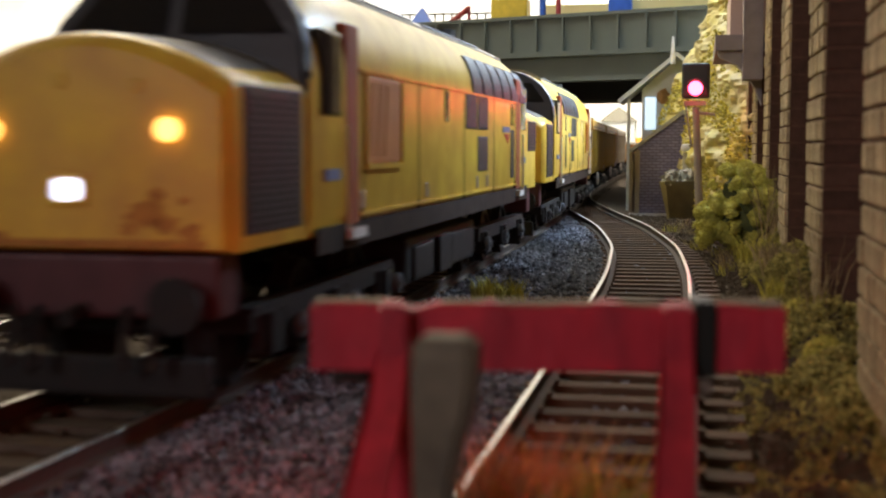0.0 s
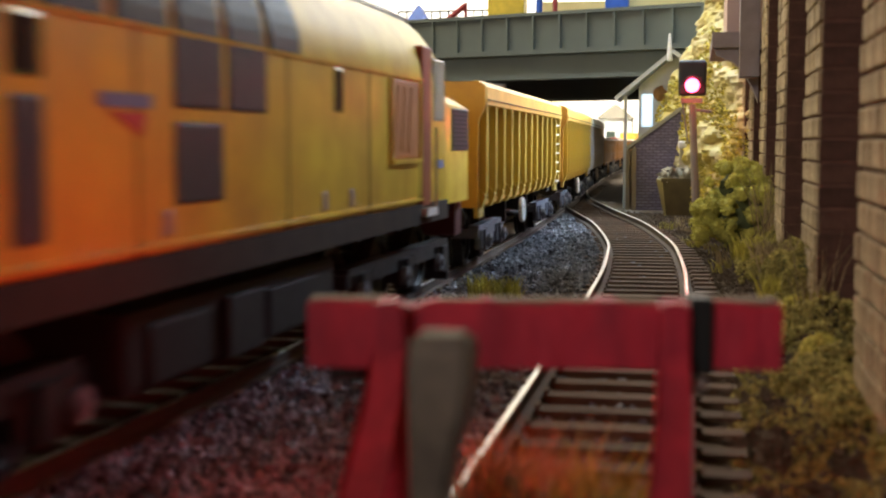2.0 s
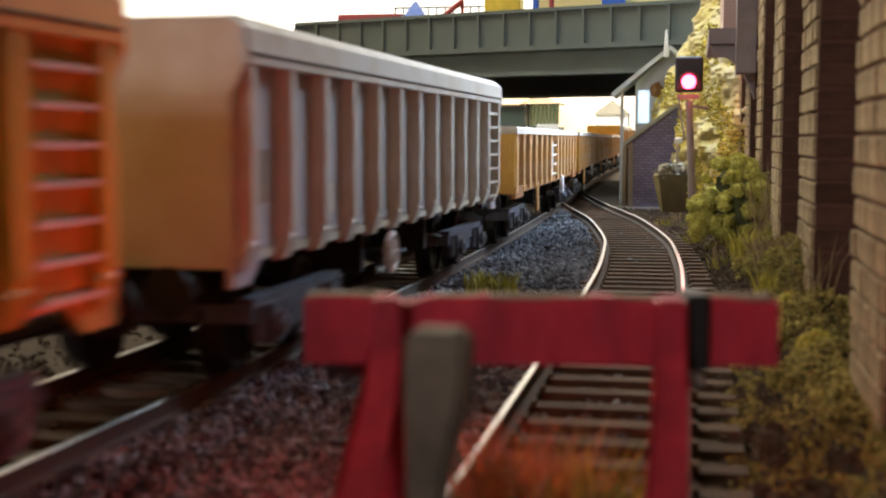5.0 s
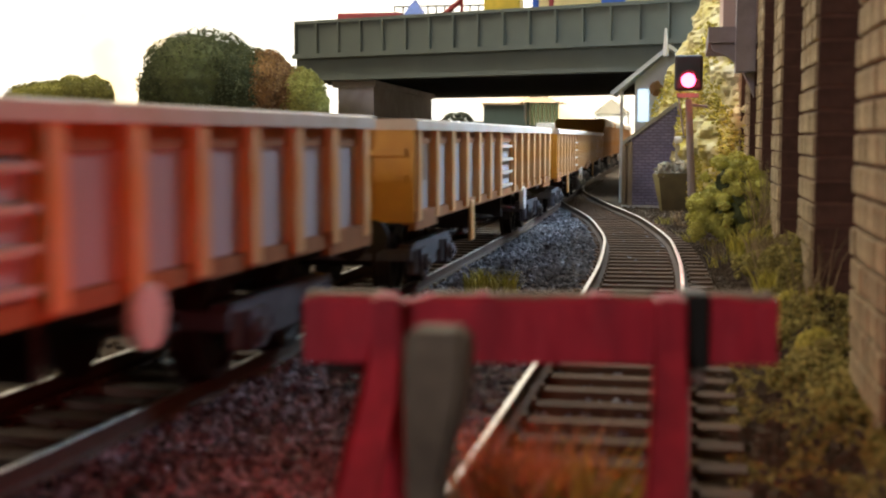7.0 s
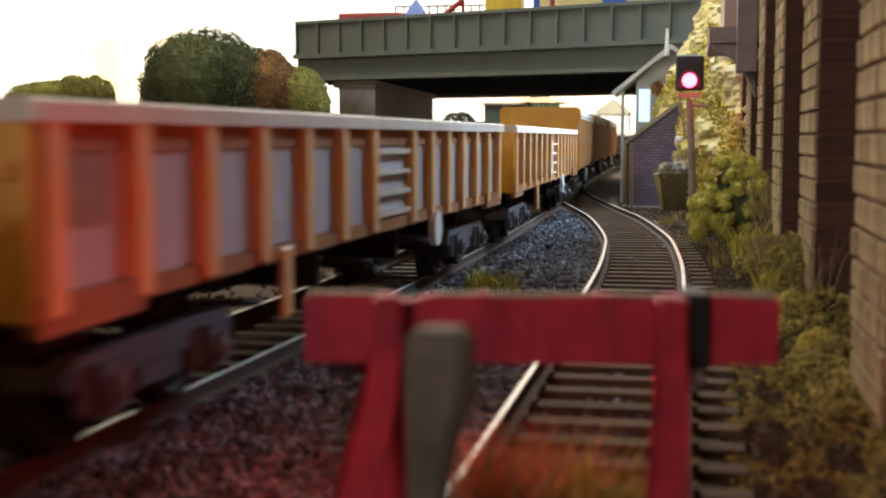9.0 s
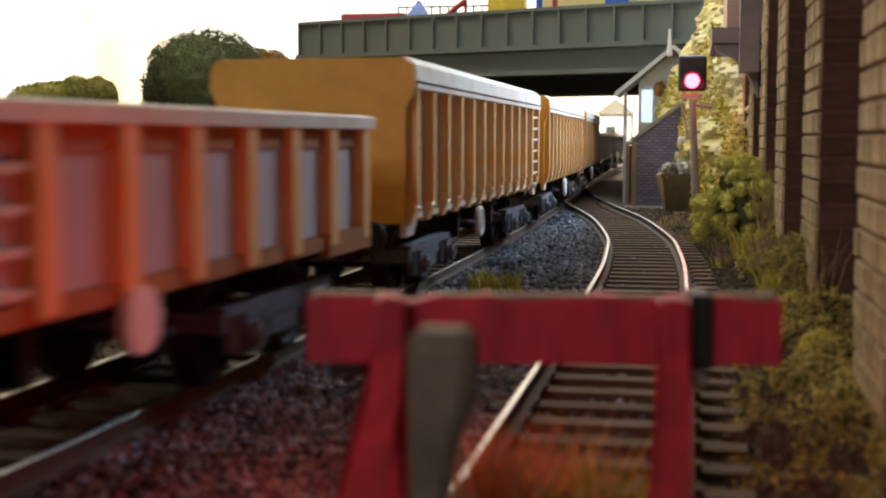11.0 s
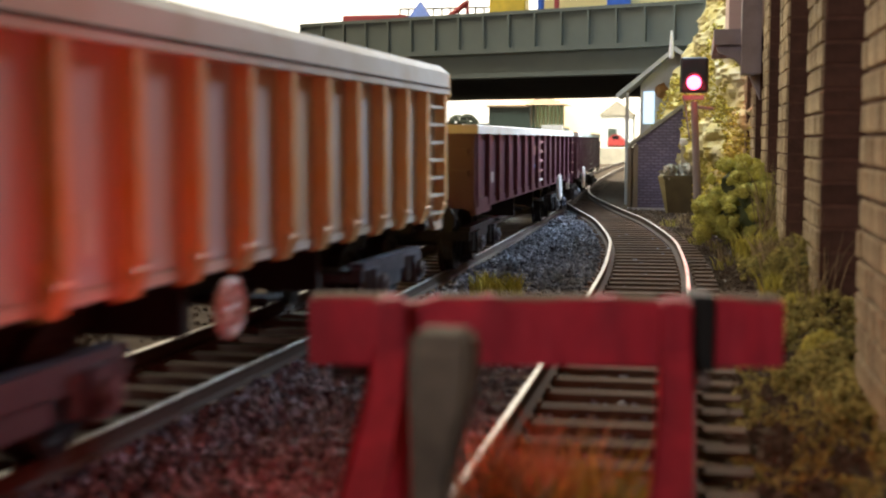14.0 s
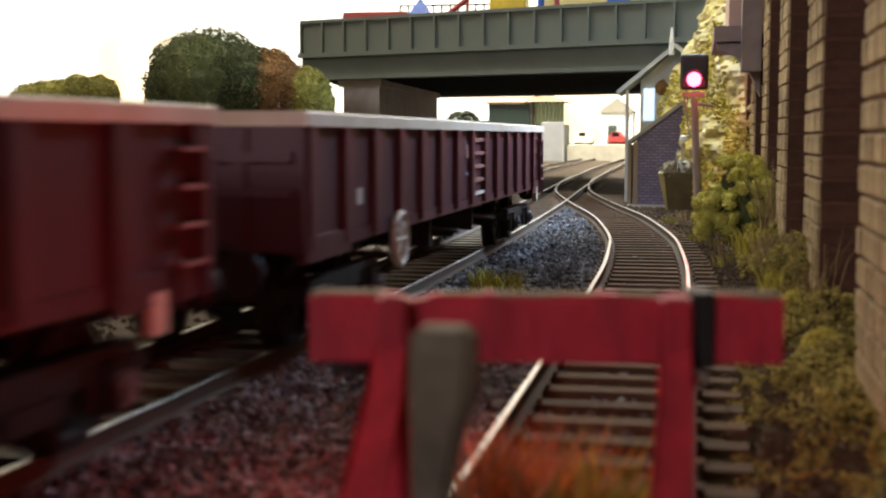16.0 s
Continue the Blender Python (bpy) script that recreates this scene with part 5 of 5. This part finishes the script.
def make_growth():
    tuft(-37.5, 243, 260, 5.2, 5.2, GRASS, "olive static grass tuft in the ballast", 1, 0.7)
    tuft(-11.8, 90, 420, 10.0, 4.6, STRAW, "straw and olive grass tuft inside the buffer stop", 2, 0.6, 0.16)
    tuft(-7.5, 90, 320, 9.0, 4.6, GRASS, "olive grass tuft inside the buffer stop", 3, 0.6, 0.16)
    for k, (x, y, h) in enumerate(((13.5, 285, 7), (15, 262, 6), (12.5, 300, 5), (16, 240, 6.5), (14.5, 216, 5))):
        tuft(x, y, 170, h, 3.6, GRASS if k % 2 == 0 else STRAW, "yellow-green static grass at the wall's foot", 20 + k, 0.6, 0.18)
    tuft(16.8, 300, 60, 22, 2.2, STRAW, "long dry straw stems against the wall", 31, 0.45, 0.13)
    tuft(17.6, 192, 26, 15, 2.2, STRAW, "long dry straw stems against the wall", 32, 0.45, 0.1)
    for k in range(16):
        rgk = random.Random(60 + k)
        yk = 300 + k * 13
        tuft(rgk.uniform(siding_x(yk) + 17, 12), yk, 34, 3.4, 3.0, STRAW if k % 2 else GRASS, "thin dry weeds beside the siding", 70 + k, 0.9, 0.14)
    rng = np.random.default_rng(6)
    spots = []
    for _ in range(16000):
        y = 105 + 190 * rng.random()
        x = rng.uniform(9.5, 18.2) if rng.random() < 0.75 else rng.uniform(18, 26.5)
        d = noise.noise(Vector((x * 0.12, y * 0.06, 1)))
        if d < -0.15 or (y < 150 and x < 13.5):
            continue
        spots.append((x, y, ground_z(x, y) + rng.uniform(0, 1.8 + 4.0 * max(d, 0)), rng.uniform(0.22, 0.62)))
    scatter("moss_scatter", spots, MOSS, rng, label="ochre and olive moss scatter along the wall's foot", category="moss")


def make_moss_lumps():
    for k, (x, y, rx, rz, m, lab) in enumerate(((18.6, 214, 3.6, 5.0, MOSS, "dark olive moss lump at the wall's foot"), (15.6, 236, 3.0, 3.4, MOSS, "ochre moss lump at the wall's foot"),
                                                (15.0, 196, 2.6, 2.6, GRASS, "straw-green moss lump at the wall's foot"), (13.6, 258, 2.8, 2.4, MOSS, "ochre moss lump beside the straw"),
                                                (16.4, 168, 2.4, 2.4, GRASS, "straw-green moss lump at the wall's foot"))):
        b = empty("moss_lump", (x, y, ground_z(x, y) - 0.4), lab, "moss")
        clumps("crown", [(0, 0, rz * 0.6, rx, rx * 1.5, rz), (-rx * 0.6, -3, rz * 0.3, rx * 0.6, rx, rz * 0.6)], m, "", "", count=2200, size=(0.16, 0.42), seed=90 + k, parent=b)
        # dark core gives the gaps among the crumbs their shade by colour
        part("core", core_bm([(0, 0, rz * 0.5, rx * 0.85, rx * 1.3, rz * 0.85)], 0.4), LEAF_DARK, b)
    rng = np.random.default_rng(61)
    spots = []
    for _ in range(15000):
        y, x = rng.uniform(80, 190), rng.uniform(4.0, 18)
        if noise.noise(Vector((x * 0.2, y * 0.09, 12))) < -0.05:
            continue
        spots.append((x, y, ground_z(x, y) + rng.uniform(0.0, 0.5), rng.uniform(0.15, 0.42)))
    scatter("earth_flecks", spots, MOSS, rng, label="olive and straw flecks strewn over the earth", category="scatter")


def make_distance():
    root = empty("signal_box", (-210, 1600, 6), "dark green signal cabin with glazed front and tan roof", "building")
    part("wall", blocks((-48, 4, 0, 70, -10, 63), (4, 48, 4, 70, -10, 37)), BOX_GREEN, root)
    part("balcony", blocks((-58, 6, -6, 0, 36, 42)), BOX_GREEN, root)
    g = part("window_band", blocks((6, 47, 4.5, 6, 37, 65)), CABIN_GLASS, root, "row of cabin windows")
    mu = finish("glazing_bar", block(-0.45, 0.45, 2.6, 4.6, 37, 65), BOX_ROOF)
    for k in range(9):
        ob = new("glazing_bar", mu)
        ob.parent = g
        ob.location = ((6 + k * 5.1) * MM, 0, 0)
    r = bmesh.new()
    prism(r, [[(-2, -4, 65), (52, -4, 65), (52, 76, 65), (-2, 76, 65)], [(14, 24, 76), (22, 24, 76), (22, 44, 76), (14, 44, 76)]])
    part("roof", r, BOX_ROOF, root, "tan hipped roof")
    part("roof", blocks((-51, 3, -3, 73, 62.6, 65)), BOX_ROOF, root)
    solo("relay_cabinet", block(-13, 13, -10, 10, 0, 48, 0.8), PALE_WALL, (-172, 1560, -3), label="pale grey relay cabinet beside the cabin", category="cabinet")
    clumps("bush", [(0, 0, 40, 21, 16, 14), (0, 0, 10, 16, 14, 28)], LEAF_SILHOUETTE, "bush far beyond the bridge, coloured as a dark silhouette", "bush", at=(-291, 1600, 4), count=900, size=(1.5, 4), seed=41)
    solo("platform", blocks((-420, -82, 1640, 2300, -4, 17)), PLATFORM, label="pale stone platform beyond the bridge", kind="structure")
    def car(x, y, z, c, lab):
        root = empty("parked_car", (x, y, z), lab, "car")
        b = bmesh.new()
        prism(b, [[(-12, yy, 2), (12, yy, 2), (12, yy, 9), (8, yy, 10), (4.5, yy, 17), (-6.5, yy, 17), (-10, yy, 10), (-12, yy, 9)] for yy in (-28, 28)])
        bmesh.ops.bevel(b, geom=b.edges[:], offset=0.8 * MM, segments=2, affect="EDGES")
        part("body", b, c, root)
        part("windscreen", blocks((-5.6, 3.6, -28.4, -28.1, 10.5, 15.8)), WINDOW_DARK, root)
        for yy in (-18, 18):
            part("wheel", rods(((-12.3, yy, 3.6), (12.3, yy, 3.6), 3.6, 14)), DARK, root)
    car(-150, 1760, 17.2, WHITE_PAINT, "white model car parked on the platform road")
    car(-108, 1800, 17.2, TOY_RED, "red model car parked on the platform road")
    house = empty("far_house", (-128, 2050, 17), "pale far house with dark doorway", "house")
    part("wall", blocks((-22, 30, 0, 50, 0, 50)), PALE_WALL, house)
    rr = bmesh.new()
    prism(rr, [[(-26, y, 49), (34, y, 49), (4, y, 72)] for y in (-4, 54)])
    part("roof", rr, ROOF_GREY, house)
    part("doorway", blocks((-10, 4, -0.8, 0.2, 0, 28)), BOX_GREEN, house)


def make_room():
    solo("backdrop_north", blocks((-3400, 3000, 4200, 4230, -200, 2600)), BACKDROP, label="pale backscene glowing by itself behind the layout", kind="structure")
    solo("backdrop_west", blocks((-3430, -3400, 700, 4230, -200, 2600)), BACKDROP, label="pale backscene glowing by itself along the side", kind="structure")
    solo("wall_west", blocks((-3430, -3400, -3500, 700, -200, 2600)), WALL_WARM, label="warm cream room wall", kind="structure")
    solo("wall_east_room", blocks((2900, 2930, -3500, 4200, -200, 2600)), WALL_WARM, label="warm cream room wall", kind="structure")
    solo("wall_south", blocks((-3400, 2900, -3530, -3500, -200, 2600)), WALL_WARM, label="warm cream room wall", kind="structure")
    solo("ceiling", blocks((-3430, 2930, -3530, 4230, 2600, 2630)), WALL_WARM, label="plain cream room ceiling", kind="structure")


make_room()
make_bridge()
make_bridge_clutter()
make_cliff()
make_station()
make_hut()
make_skip()
make_signal()
make_jetty()
make_buffer_stop()
make_post()
make_bushes()
make_growth()
make_scrub()
make_moss_lumps()
make_distance()

# ---- the train ----
SPEED = 170.0
LOCO, HIGH, LOW, MAR = 238.0, 187.0, 226.0, 240.0
TRAIN = []


def make_train():
    hi, lo, ma = 81.0, 100.5, 107.5
    w1 = make_wagon("box_wagon", "dirty yellow high-sided bogie box wagon with spoil load", hi, 40.4, 13, PANEL_DIRTY, YELLOW_DIRTY, END_YELLOW, END_YELLOW, True, "spoke", -20.0)
    w2 = copy_thing(w1, Matrix())
    w3 = make_wagon("box_wagon", "pale dusty high-sided bogie box wagon", hi, 40.4, 13, PANEL_PALE, CAP_PALE, CAP_PALE, CAP_PALE, True, "spoke", -20.0)
    lows = [make_wagon("open_wagon", "low yellow bogie open wagon with pale dusty panels", lo, 30.5, 14, PANEL_PALE, RIB_ORANGE, CAP_PALE, END_YELLOW, False, "solid", 31.0)]
    lows += [copy_thing(lows[0], Matrix()) for _ in range(3)]
    his = [make_wagon("box_wagon", "high-sided box wagon with orange ribs and dusty panels", hi, 40.4, 13, PANEL_TAN, RIB_ORANGE, CAP_PALE, END_YELLOW, True, "spoke", -20.0)]
    his += [copy_thing(his[0], Matrix()) for _ in range(2)]
    mar = [make_wagon("open_wagon", "low maroon bogie open wagon with pale top rail", ma, 30.5, 15, MAROON, MAROON, CAP_PALE, MAROON, False, "white", wheel) for wheel in (59.5, -62.0)]
    l1 = make_loco("yellow twin-nosed diesel locomotive with lit amber marker lamps", True)
    l2 = make_loco("yellow twin-nosed diesel locomotive with warm lit headlamp", False)
    make_load(w1, hi, 39.5)
    # centres along the track at the clip's start, one after the other
    at = 230.0
    run = [(l1, LOCO), (l2, LOCO), (w1, HIGH), (w2, HIGH), (w3, HIGH)] + [(o, LOW) for o in lows] + [(o, HIGH) for o in his] + [(o, MAR) for o in mar]
    for k, (ob, ln) in enumerate(run):
        if k:
            at += (run[k - 1][1] + ln) / 2
            if k == 2:
                at -= 3.0
            elif k == 1:
                at += 6.0
        TRAIN.append((ob, at))


make_train()
make_wall()
make_track("main_track", main_x, -3300, 3900, 20, 66, "weathered main track that carries the train", SLEEPER_DARK)
make_track("siding_track", siding_x, 72, 880, 6, 74, "siding track curving from the buffer stop to the main line", SLEEPER, far=640)
make_track("second_track", second_x, -3300, 3900, 20, 160, "second running track beyond the train", SLEEPER_DARK, far=500)


def motions():
    for ob, at in TRAIN:
        rows = []
        for k in range(33):
            t = k * 0.5
            s = at - SPEED * t - 12.0 * max(0.0, t - 15.5)
            x, a = main_pose(s)
            rows.append((t, pose(x * MM, s * MM, 0, 0, 0, a)))
        walk(ob, rows)


motions()
